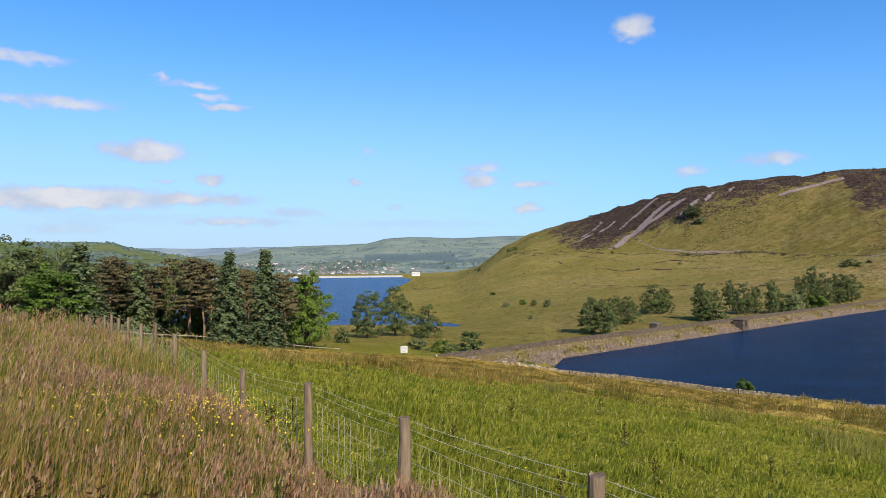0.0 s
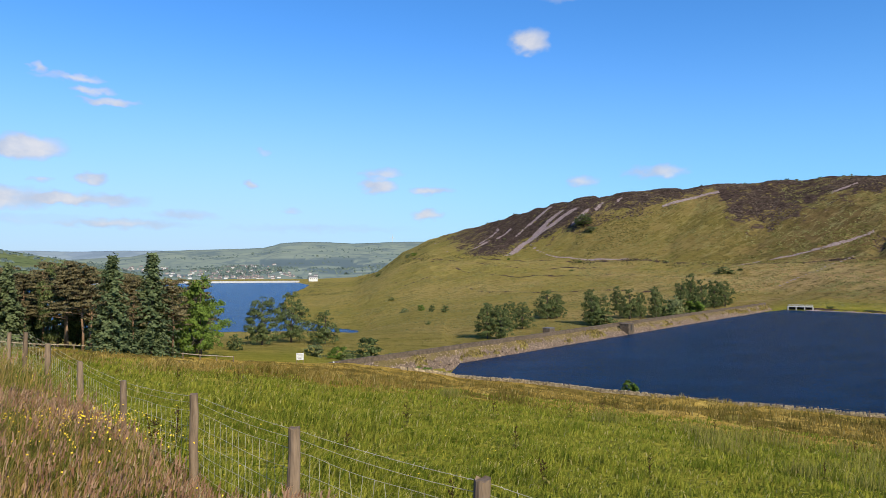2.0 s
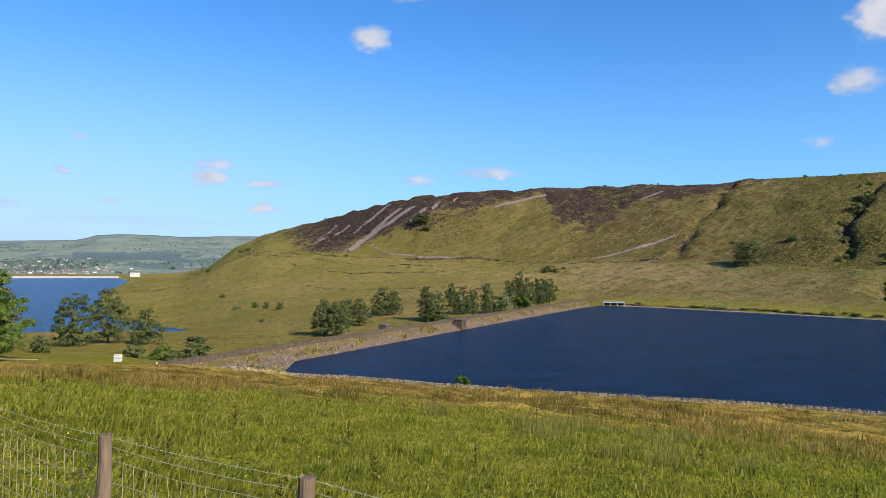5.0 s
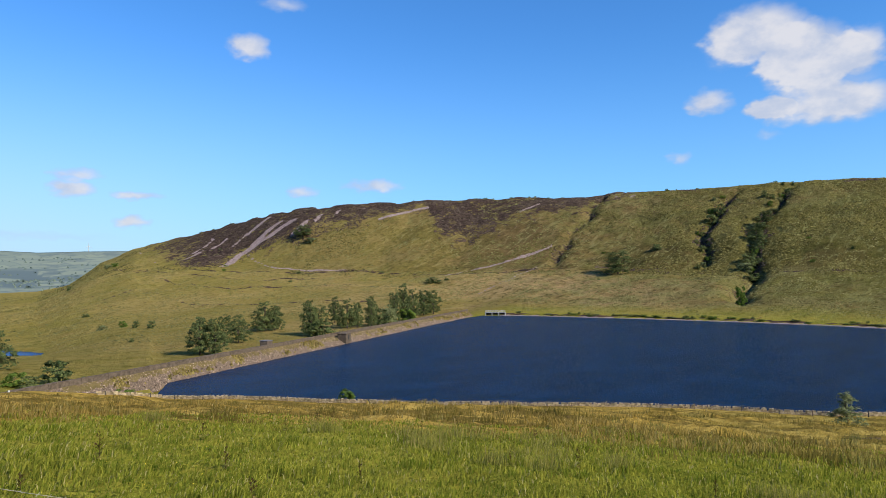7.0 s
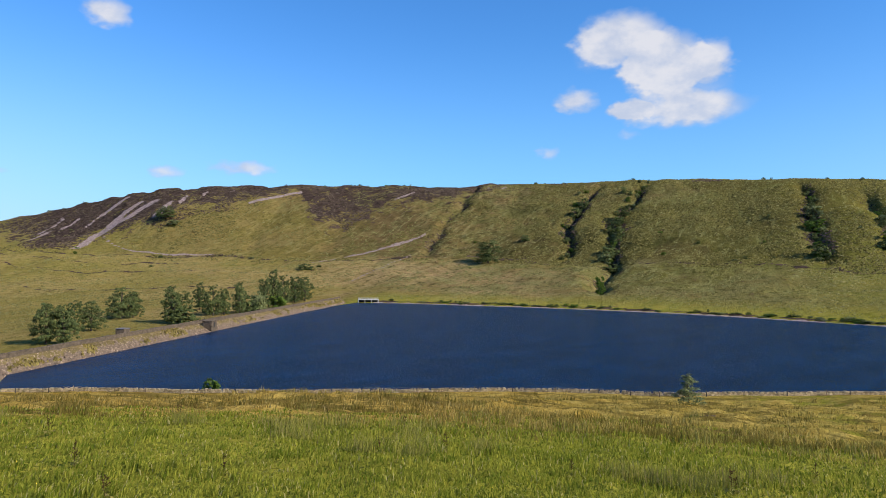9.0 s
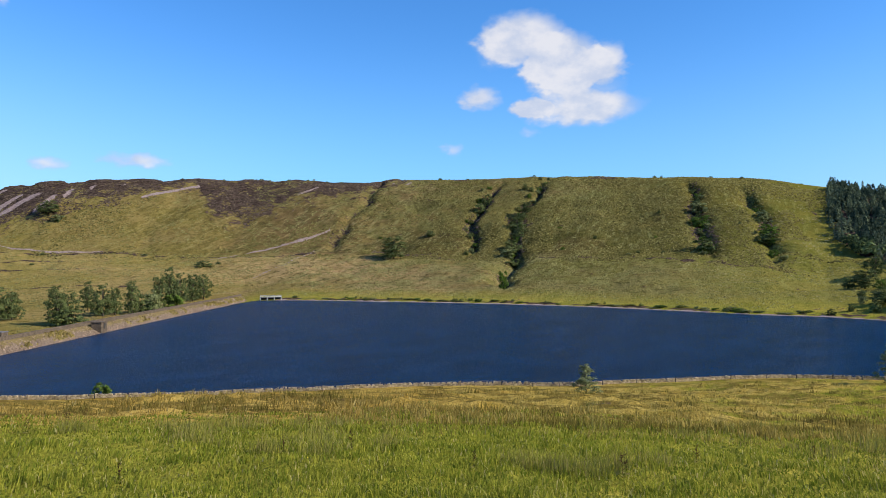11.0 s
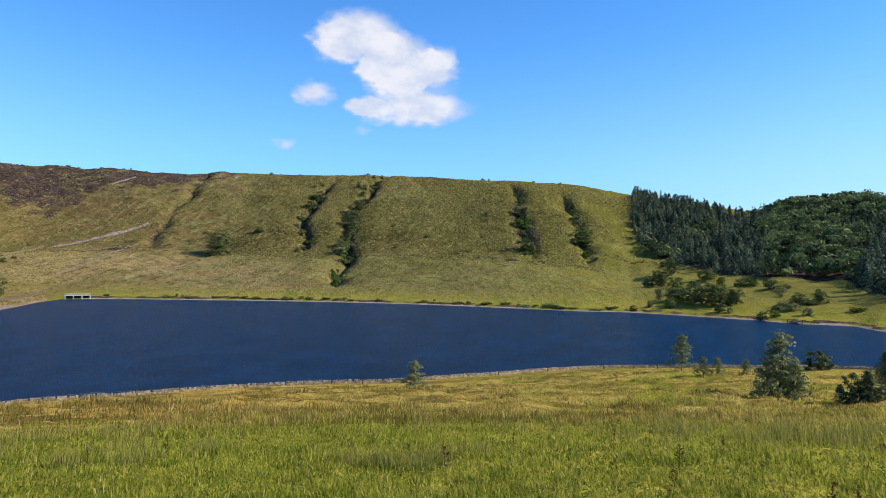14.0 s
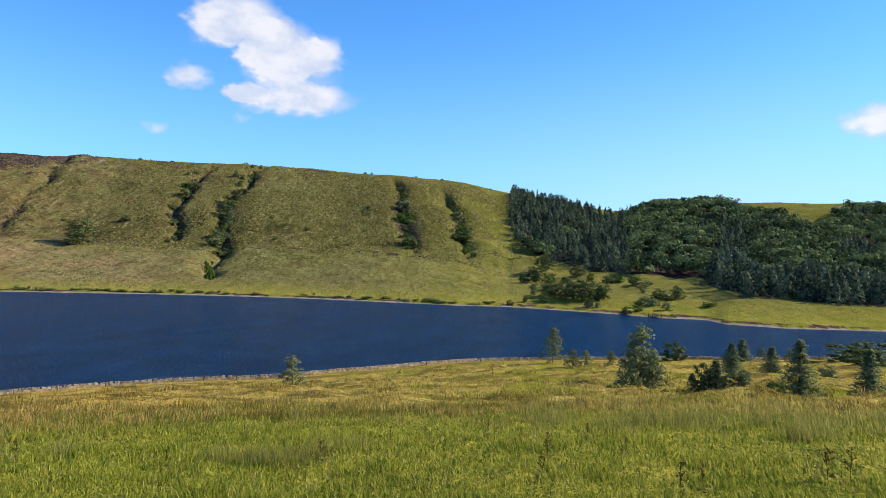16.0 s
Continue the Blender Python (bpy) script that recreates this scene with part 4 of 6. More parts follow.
def broad_crown(rng, h, w, base, clumps, per, small=0.06, large=0.125):
    """Sprays of leaves on a few upright leaders, each its own ragged ovoid, so that the outline is uneven and the crown has gaps."""
    leaders = [(0.0, 0.0, 1.0, 0.80)]
    for k in range(4):
        a = 1.57 * k + rng.uniform(0, 1.2)
        leaders.append((math.cos(a) * w * 0.26, math.sin(a) * w * 0.26, rng.uniform(0.62, 0.96), rng.uniform(0.50, 0.72)))
    pts, nrm, tips = [], [], []
    for k in range(clumps):
        lx, ly, tall, girth = leaders[k % len(leaders)]
        t = rng.uniform(0.0, 1.0)
        z = base + (h * tall - base) * (0.05 + 0.92 * t)
        reach = w * 0.5 * girth * math.sqrt(max(0.04, 1 - ((t - 0.38) / 0.66) ** 2)) * rng.uniform(0.75, 1.2)
        a = rng.uniform(0, 2 * math.pi)
        rr = reach * math.sqrt(rng.uniform(0.25, 1.0))
        c = np.array([lx + math.cos(a) * rr, ly + math.sin(a) * rr, z])
        p, d = clump_points(rng, c, w * rng.uniform(small, large), per, 0.85)
        out = np.array([c[0] - lx * 0.3, c[1] - ly * 0.3, (z - h * 0.4) * 0.7])
        d = d + 0.8 * out / (np.linalg.norm(out) + 1e-6)
        pts.append(p)
        nrm.append(d / np.linalg.norm(d, axis=1)[:, None])
        tips.append(c)
    return np.concatenate(pts), np.concatenate(nrm), tips


def trunk_mesh(rng, h, base_r, top, tips, lean=0.15, sides=7, limbs=10, steep=True):
    bm = bmesh.new()
    line = [Vector((lean * math.sin(2.1 * k), lean * math.cos(1.7 * k), top * k / 5)) for k in range(6)]
    line[0] = Vector((0, 0, -0.4))
    add_tube(bm, line, [base_r * (1.25 if k == 0 else 1 - 0.15 * k) for k in range(6)], sides)
    for c in list(tips)[:limbs]:
        if steep:
            k = min(5, max(1, int(5 * max(0.15, (c[2] / top) - 0.35))))
            s = line[k]
        else:
            f = min(4.99, max(0.5, 5 * (c[2] - 0.5) / top))
            s = line[int(f)].lerp(line[int(f) + 1], f - int(f))
        e = Vector(c)
        m = s.lerp(e, 0.5) + Vector((0, 0, 0.06 * h if steep else 0.1))
        add_tube(bm, [s, m, e], [base_r * 0.42, base_r * 0.26, base_r * 0.08], 5)
    return bm


def make_tree(kind, seed):
    """One tree of a kind, 10 m high (bushes 3 m), as a thing with trunk and crown."""
    rng = np.random.default_rng(seed)
    if kind in ("oak", "sycamore"):
        h, w = 10.0, 8.0
        pts, nrm, tips = broad_crown(rng, h, w, 0.3, 150, 64)
        ob = thing("broadleaf_tree")
        part("trunk", trunk_mesh(rng, h, 0.26, h * 0.75, tips, limbs=14), MAT_BARK, ob, smooth=True)
        mat = MAT_BRIGHT_LEAF if kind == "sycamore" else MAT_LEAF
        size = 0.155
    elif kind == "bush":
        h, w = 3.0, 3.4
        pts, nrm, tips = broad_crown(rng, h, w, -0.5, 62, 48, 0.07, 0.15)
        ob = thing("bush")
        part("stem", trunk_mesh(rng, h, 0.07, h * 0.6, tips, lean=0.1, sides=5, limbs=8), MAT_BARK, ob, smooth=True)
        mat = (MAT_LEAF, MAT_WILLOW, MAT_BRIGHT_LEAF, MAT_LEAF)[seed % 4]
        size = 0.125
    elif kind == "sapling":
        h, w = 5.0, 3.6
        P, N, tips = [], [], []
        for k in range(84):
            t = rng.uniform(0.06, 1.0)
            reach = w * 0.5 * (1.06 - t) ** 0.7 * rng.uniform(0.15, 1.0)
            a = rng.uniform(0, 2 * math.pi)
            c = np.array([math.cos(a) * reach, math.sin(a) * reach, h * t * 0.97])
            p, d = clump_points(rng, c, rng.uniform(0.22, 0.48), 38, 0.95)
            P.append(p)
            N.append(d)
            tips.append(c)
        pts, nrm = np.concatenate(P), np.concatenate(N)
        ob = thing("sapling")
        part("trunk", trunk_mesh(rng, h, 0.06, h * 0.8, tips, lean=0.2, sides=5, limbs=16), MAT_BARK, ob, smooth=True)
        mat = MAT_WILLOW
        size = 0.085
    elif kind == "pine":
        h, w = 14.0, 6.5
        P, N, tips = [], [], []
        for k in range(85):
            t = rng.uniform(0, 1) ** 0.8
            z = h * (0.34 + 0.64 * t)
            reach = w * 0.5 * (1.0 - 0.55 * t) * rng.uniform(0.25, 1.0)
            a = rng.uniform(0, 2 * math.pi)
            c = np.array([math.cos(a) * reach, math.sin(a) * reach, z])
            p, d = clump_points(rng, c, rng.uniform(0.45, 0.95), 52, 0.34)
            P.append(p)
            N.append(d)
            tips.append(c)
        pts, nrm = np.concatenate(P), np.concatenate(N)
        ob = thing("pine_tree")
        part("trunk", trunk_mesh(rng, h, 0.19, h * 0.95, tips, lean=0.12, limbs=30, steep=False), MAT_PINE_BARK, ob, smooth=True)
        mat, size = MAT_NEEDLE, 0.17
    else:
        h, w = 10.0, 5.0
        P, N = [], []
        for k in range(26):
            z = h * (0.05 + 0.93 * k / 25)
            reach = w * 0.5 * (1.02 - k / 26) ** 0.85
            arms = max(4, int(9 * (1 - k / 30)))
            for j in range(arms):
                a = 2 * math.pi * (j + rng.uniform(0, 0.8)) / arms + k
                out = reach * rng.uniform(0.75, 1.1)
                for s in np.linspace(0.25, 1.0, 5):
                    c = np.array([math.cos(a) * out * s, math.sin(a) * out * s, z - 0.30 * out * s * s + 0.15])
                    p = c + rng.normal(0, 0.15, (6, 3))
                    P.append(p)
                    N.append(np.tile(np.array([math.cos(a) * 0.6, math.sin(a) * 0.6, 0.8]), (6, 1)))
        pts, nrm = np.concatenate(P), np.concatenate(N)
        ob = thing("spruce_tree")
        part("trunk", trunk_mesh(rng, h, 0.15, h * 0.97, [], lean=0.05), MAT_BARK, ob, smooth=True)
        mat, size = MAT_SPRUCE, 0.165
    v, f = leaf_quads(rng, pts, nrm, size, 0.25)
    part("crown", arrays_mesh("crown", v, f, mat), mat, ob)
    ob["high"], ob["wide"] = h, w
    return ob


TREE_KINDS = {}
TREE_TAGS = {
    "oak": ("broadleaf tree", "full-leafed green broadleaf tree on rough grass"),
    "sycamore": ("broadleaf tree", "bright green leafy sycamore at the wood's edge"),
    "bush": ("bush", "dense rounded green bush growing in rough grass"),
    "sapling": ("sapling", "thin silvery-leaved sapling in the rough field"),
    "pine": ("pine tree", "tall old pine with bare reddish trunk and dark crown"),
    "spruce": ("spruce tree", "dark green conical spruce with drooping branches"),
}
USED = {}


def plant(kind, b, d, h, w, group, label="", turn=0.0):
    """Stands a tree of that kind, height and width on the land."""
    n = USED[kind] = USED.get(kind, -1) + 1
    many = {"sycamore": 2, "oak": 5, "bush": 4, "sapling": 2, "pine": 4, "spruce": 3}[kind]
    key = (kind, n % many)
    p = spot(b, d, -0.05)
    fresh = key not in TREE_KINDS
    if fresh:
        TREE_KINDS[key] = make_tree(kind, 11 * many + n % many)
    proto = TREE_KINDS[key]
    sx, sz = w / proto["wide"], h / proto["high"]
    m = pose(*p, 0, 0, (n * 67 + turn) % 360) @ Matrix.Diagonal((sx, sx, sz, 1))
    if fresh:
        proto.matrix_basis = m
        ob = proto
    else:
        ob = copy_thing(proto, pose(0, 0, 0))
        ob.matrix_basis = m
    cat, text = TREE_TAGS[kind]
    return tagged(ob, label or text, cat, group)


WOOD_TREES = (
    ("oak", -32.3, 138, 14.7, 10.8),
    ("sycamore", -29.4, 121, 9.9, 9.6),
    ("spruce", -27.9, 121, 12.9, 7.0),
    ("pine", -25.8, 135, 13.2, 6.9),
    ("pine", -24.3, 145, 13.7, 7.2),
    ("pine", -22.9, 155, 13.8, 6.4),
    ("pine", -21.4, 163, 16.8, 8.0),
    ("pine", -20.2, 136, 14.9, 6.7),
    ("pine", -19.2, 124, 13.1, 5.7),
    ("spruce", -17.3, 112, 13.8, 5.7),
    ("spruce", -14.5, 117, 15.2, 6.2),
    ("pine", -15.8, 117, 11.7, 4.8),
    ("pine", -13.0, 118, 12.2, 4.9),
    ("sycamore", -11.0, 123, 13.1, 6.4),
)
BANK_TREES = (
    ("oak", -6.3, 164, 10.7, 8.4),
    ("oak", -4.0, 172, 11.8, 9.1),
    ("oak", -1.3, 175, 8.2, 7.5),
    ("bush", -8.4, 146, 3.2, 3.6),
    ("bush", -2.1, 141, 2.8, 4.6),
    ("bush", -0.3, 141, 2.5, 5.1),
    ("bush", 2.2, 147, 4.4, 6.8),
    ("bush", 0.7, 138, 2.3, 4.5),
    ("bush", 3.9, 145, 1.9, 3.6),
    ("bush", 6.8, 122, 2.3, 3.4),
)
DAM_TREES = (
    ("oak", 12.1, 200, 10.4, 6.6),
    ("oak", 13.2, 198, 9.6, 6.2),
    ("oak", 13.9, 222, 9.1, 4.6),
    ("oak", 15.0, 229, 8.6, 6.0),
    ("oak", 17.0, 270, 11.1, 8.0),
    ("oak", 17.8, 272, 9.5, 7.0),
    ("oak", 20.6, 246, 12.1, 6.8),
    ("oak", 21.3, 250, 10.2, 6.0),
    ("bush", 21.3, 246, 5.4, 8.5),
    ("oak", 22.6, 297, 10.9, 5.0),
    ("oak", 23.6, 274, 11.4, 6.4),
    ("oak", 24.4, 278, 10.0, 5.2),
    ("oak", 25.6, 280, 12.0, 5.6),
    ("bush", 26.2, 286, 6.9, 8.4),
    ("bush", 27.0, 293, 8.0, 6.3),
    ("oak", 27.5, 300, 13.5, 5.4),
    ("oak", 28.2, 304, 16.1, 6.6),
    ("bush", 28.5, 302, 6.0, 8.0),
    ("oak", 29.0, 318, 13.5, 6.5),
    ("oak", 29.9, 328, 12.0, 7.6),
    ("oak", 30.7, 333, 11.0, 7.4),
    ("bush", 8.6, 340, 3.3, 3.9),
    ("bush", 7.2, 250, 1.4, 2.5),
)
HILL_TREES = (
    ("oak", 45.8, 478, 15.5, 17.5),
    ("oak", 20.0, 656, 10.5, 18.4),
    ("bush", 20.6, 641, 4.9, 10.6),
    ("oak", 56.1, 514, 11.5, 13.5),
    ("oak", 56.8, 538, 8.6, 9.7),
    ("oak", 55.6, 476, 11.4, 14.9),
    ("bush", 54.9, 365, 9.9, 5.4),
    ("bush", 53.0, 555, 9.0, 9.1),
    ("bush", 53.6, 570, 9.2, 8.4),
    ("bush", 70.3, 506, 7.4, 10.8),
    ("bush", 70.5, 485, 8.8, 13.6),
    ("bush", 70.7, 433, 7.8, 12.1),
    ("bush", 48.8, 519, 4.2, 7.7),
    ("bush", 74.9, 489, 8.0, 10.5),
    ("bush", 75.2, 464, 7.6, 13.0),
    ("bush", 75.1, 454, 5.6, 14.9),
    ("bush", 30.7, 480, 3.9, 10.3),
    ("bush", 5.2, 376, 2.5, 4.3),
    ("bush", 6.6, 365, 3.0, 4.2),
    ("bush", 7.5, 350, 3.1, 3.5),
    ("bush", 3.0, 800, 4.0, 7.0),
    ("bush", 5.5, 820, 5.0, 8.0),
    ("bush", 6.0, 800, 4.0, 7.0),
    ("bush", 4.1, 458, 2.2, 3.8),
)
FIELD_TREES = (
    ("sapling", 61.7, 90, 4.0, 4.0),
    ("sapling", 83.2, 121, 5.8, 4.6),
    ("sapling", 90.4, 63, 5.6, 4.6),
    ("sapling", 89.7, 63.5, 4.2, 3.0),
    ("sapling", 91.2, 62.5, 3.4, 2.8),
    ("bush", 92.6, 138, 3.4, 4.3),
    ("spruce", 97.5, 144, 4.5, 3.8),
    ("spruce", 96.8, 112, 4.1, 3.3),
    ("spruce", 99.6, 104, 3.9, 3.1),
    ("spruce", 101.6, 68, 4.7, 3.1),
    ("spruce", 95.9, 60, 2.3, 2.0),
    ("bush", 94.9, 60, 2.2, 1.9),
    ("bush", 97.5, 60, 1.7, 2.4),
    ("sapling", 94.1, 72, 1.8, 1.3),
    ("bush", 100.0, 65, 1.2, 1.8),
    ("bush", 104.3, 153, 3.2, 8.8),
    ("bush", 105.8, 141, 4.1, 9.3),
    ("spruce", 106.0, 65, 4.1, 2.6),
    ("bush", 103.3, 101, 1.8, 2.5),
    ("sapling", 98.8, 153, 2.5, 2.5),
    ("sapling", 85.8, 113, 2.7, 2.4),
    ("sapling", 84.8, 108, 3.0, 2.7),
    ("sapling", 87.8, 119, 2.6, 2.3),
    ("sapling", 100.7, 151, 2.4, 2.5),
    ("bush", 23.6, 109, 2.4, 2.8),
)
FAR_BANK_BUSHES = (
    ("bush", 81.5, 347, 10.7, 14.3),
    ("bush", 82.1, 387, 12.6, 12.7),
    ("bush", 83.1, 299, 8.5, 14.7),
    ("bush", 84.5, 293, 11.8, 16.9),
    ("bush", 85.8, 290, 10.9, 14.3),
    ("bush", 87.0, 291, 8.1, 9.6),
    ("bush", 84.9, 365, 7.4, 13.2),
    ("bush", 91.3, 291, 6.2, 9.1),
    ("bush", 92.6, 296, 6.4, 8.8),
    ("bush", 88.8, 264, 3.8, 5.2),
    ("bush", 79.4, 283, 2.8, 4.2),
    ("bush", 86.5, 276, 3.3, 3.2),
)

for kind, b, d, h, w in WOOD_TREES:
    plant(kind, b, d, h * 1.04, w * (1.5 if kind == "spruce" else 1.3), "trees of the pine wood")
rng = np.random.default_rng(5)
for k in range(44):
    b = -33 + 22.5 * (k + rng.uniform(0, 0.9)) / 44
    d = float(along(FIELD_EDGE, b, 1)) + rng.uniform(8, 48)
    plant(("pine", "spruce", "pine", "oak")[k % 4] if k % 5 else "oak", b, d, rng.uniform(13.5, 15.5) * (0.93 if b > -14 else 1), rng.uniform(6.0, 8.5), "trees of the pine wood")
for kind, b, d, h, w in BANK_TREES + DAM_TREES:
    plant(kind, b, d, h * 1.05, w * (0.88 if b < 8 else 1.12), "trees behind the dam", {"oak": "broadleaf tree with dark green crown below the dam"}.get(kind, ""))
for kind, b, d, h, w in HILL_TREES:
    plant(kind, b, d, h * 1.05, w * 1.05, "trees on the hillside", {"oak": "lone broadleaf tree on the steep moor slope", "bush": "dark hawthorn bush on the moor slope"}.get(kind, ""))
for number, lo, hi, count in ((0, 0.1, 0.8, 15), (1, 0.0, 0.98, 30), (2, 0.1, 0.75, 20), (3, 0.1, 0.62, 16)):
    course = GULLIES[number][0]
    for k in range(count):
        u = lo + (hi - lo) * (k + rng.uniform(0, 0.9)) / count
        b = float(np.interp(u, [c[1] for c in course][::-1], [c[0] for c in course][::-1])) + rng.normal(0, 0.28)
        d4, d5 = float(along(SLOPE_FOOT, b, 1)), float(along(RIDGE, b, 1))
        big = 1.5 if number == 1 and u < 0.5 else 1.0
        plant("bush", b, d4 + (d5 - d4) * u, rng.uniform(2.5, 5.0) * big, rng.uniform(3.5, 7.0) * big, "bushes in the gullies", "dark scrub bush in a steep gully")
for k in range(46):
    b = rng.uniform(12, 78)
    d4, d5 = float(along(SLOPE_FOOT, b, 1)), float(along(RIDGE, b, 1))
    u = rng.choice([rng.uniform(-0.25, 0.5), rng.uniform(0.96, 1.0)])
    plant("bush", b, d4 + (d5 - d4) * u, rng.uniform(0.9, 2.2), rng.uniform(2.0, 5.0), "gorse on the moor", "small dark gorse bush on the moor")
for kind, b, d, h, w in FIELD_TREES:
    plant(kind, b, d, h * 1.05, w * {"spruce": 1.35, "bush": 1.0}.get(kind, 1.15), "young trees by the near shore")
for kind, b, d, h, w in FAR_BANK_BUSHES:
    plant("oak" if h > 6 else kind, b, d, h * 0.8, w * 0.75, "bushes on the far bank", "grey-green willow bush on the far bank")
for k in range(34):
    b = rng.uniform(80.5, 95)
    near_edge = float(along(FAR_SHORE, b, 1))
    plant("bush", b, rng.uniform(near_edge + 8, near_edge + 75), rng.uniform(1.6, 4.6), rng.uniform(2.5, 6.0), "bushes on the far bank", "grey-green willow bush on the far bank")
for k in range(80):
    b = 37 + 41 * rng.uniform(0, 1) ** 0.8
    plant("bush", b, float(along(FAR_SHORE, b, 1)) + rng.uniform(3, 8), rng.uniform(0.3, 1.3), rng.uniform(1.2, 5.0), "shrubs along the far shore", "low scrubby shrub at the water's edge")


def build_forest(name, low_tree, places, mat, label):
    """Many far trees, joined: nobody could count them."""
    rng = np.random.default_rng(77)
    V, F, T, off = [], [], [], 0
    for b, d, h, w in places:
        p = spot(b, d)
        pts, nrm = low_tree(rng)
        pts = pts * np.array([w, w, h]) + np.array([p.x, p.y, p.z - 0.3])
        v, f = leaf_quads(rng, pts, nrm, 0.064 * (w + 3.0), 0.2, 0.30)
        V.append(v)
        F.append(f + off)
        T.append(np.full(len(v), rng.uniform(0, 1)))
        off += len(v)
    me = arrays_mesh(name, np.concatenate(V), np.concatenate(F), mat)
    attr = me.attributes.new("tone", "FLOAT", "POINT")
    attr.data.foreach_set("value", np.concatenate(T).astype(np.float32))
    return tagged(new(name, me), label, "wood", kind="stuff")


def low_spruce(rng):
    n = 105
    z = 1 - rng.uniform(0, 1, n) ** 0.6
    a = rng.uniform(0, 2 * math.pi, n)
    r = 0.5 * (1.02 - z) ** 0.8 * rng.uniform(0.6, 1.0, n) * (0.82 + 0.18 * np.sin(z * 40))
    return np.stack([np.cos(a) * r, np.sin(a) * r, z], 1), np.stack([np.cos(a), np.sin(a), np.full(n, 0.5)], 1)


def low_broad(rng):
    """A crown of a few rounded heads."""
    P, N = [], []
    for k in range(5):
        d = rng.normal(0, 1, (28, 3))
        d /= np.linalg.norm(d, axis=1)[:, None]
        a, rad = 1.26 * k + rng.uniform(0, 1), rng.uniform(0.22, 0.32)
        c = np.array([math.cos(a) * 0.24, math.sin(a) * 0.24, rng.uniform(0.38, 0.72)])
        P.append(c + d * np.array([rad, rad, rad * 0.9]) * rng.uniform(0.85, 1.05, (28, 1)))
        N.append(d)
    return np.concatenate(P), np.concatenate(N)


conifers, broads = [], []
for k in range(4200):
    b, s = rng.uniform(79.2, 126), rng.uniform(0, 1)
    if k > 2300 and b > 111:
        continue
    front, top = np.interp(b, *WOOD_FRONT), np.interp(b, *WOOD_TOP)
    d = front + (top - front) * s ** 0.8
    wood = value_noise(np.array(b / 3.0), np.array(d / 55.0), 9)
    edge = rng.uniform(-0.10, 0.10)
    if (wood + edge < 0.16 and b < 89) or (d < front + 55 and b > 95) or wood + edge < -0.26:
        big = 1.45 if b > 95 and d < front + 60 else 1.0
        conifers.append((b, d, rng.uniform(6.0, 10.0) * big, rng.uniform(4.6, 7.4) * big))
    else:
        broads.append((b, d, rng.uniform(4.5, 11), rng.uniform(7, 15)))
build_forest("conifer_wood", low_spruce, conifers[:1500], MAT_DARK_SPRUCE, "dense dark conifer plantation climbing the hillside")
build_forest("broadleaf_wood", low_broad, broads[:1250], MAT_WOODLAND, "rounded dark green broadleaf woodland on the hill")


# ---- the dam ----
DAM_START, DAM_TURN = Vector((24.5, 140.5, WATER)), radians(40.9)


def dam_point(u, n, z):
    c, s = math.cos(DAM_TURN), math.sin(DAM_TURN)
    return Vector((DAM_START.x + u * c - n * s, DAM_START.y + u * s + n * c, WATER + z))


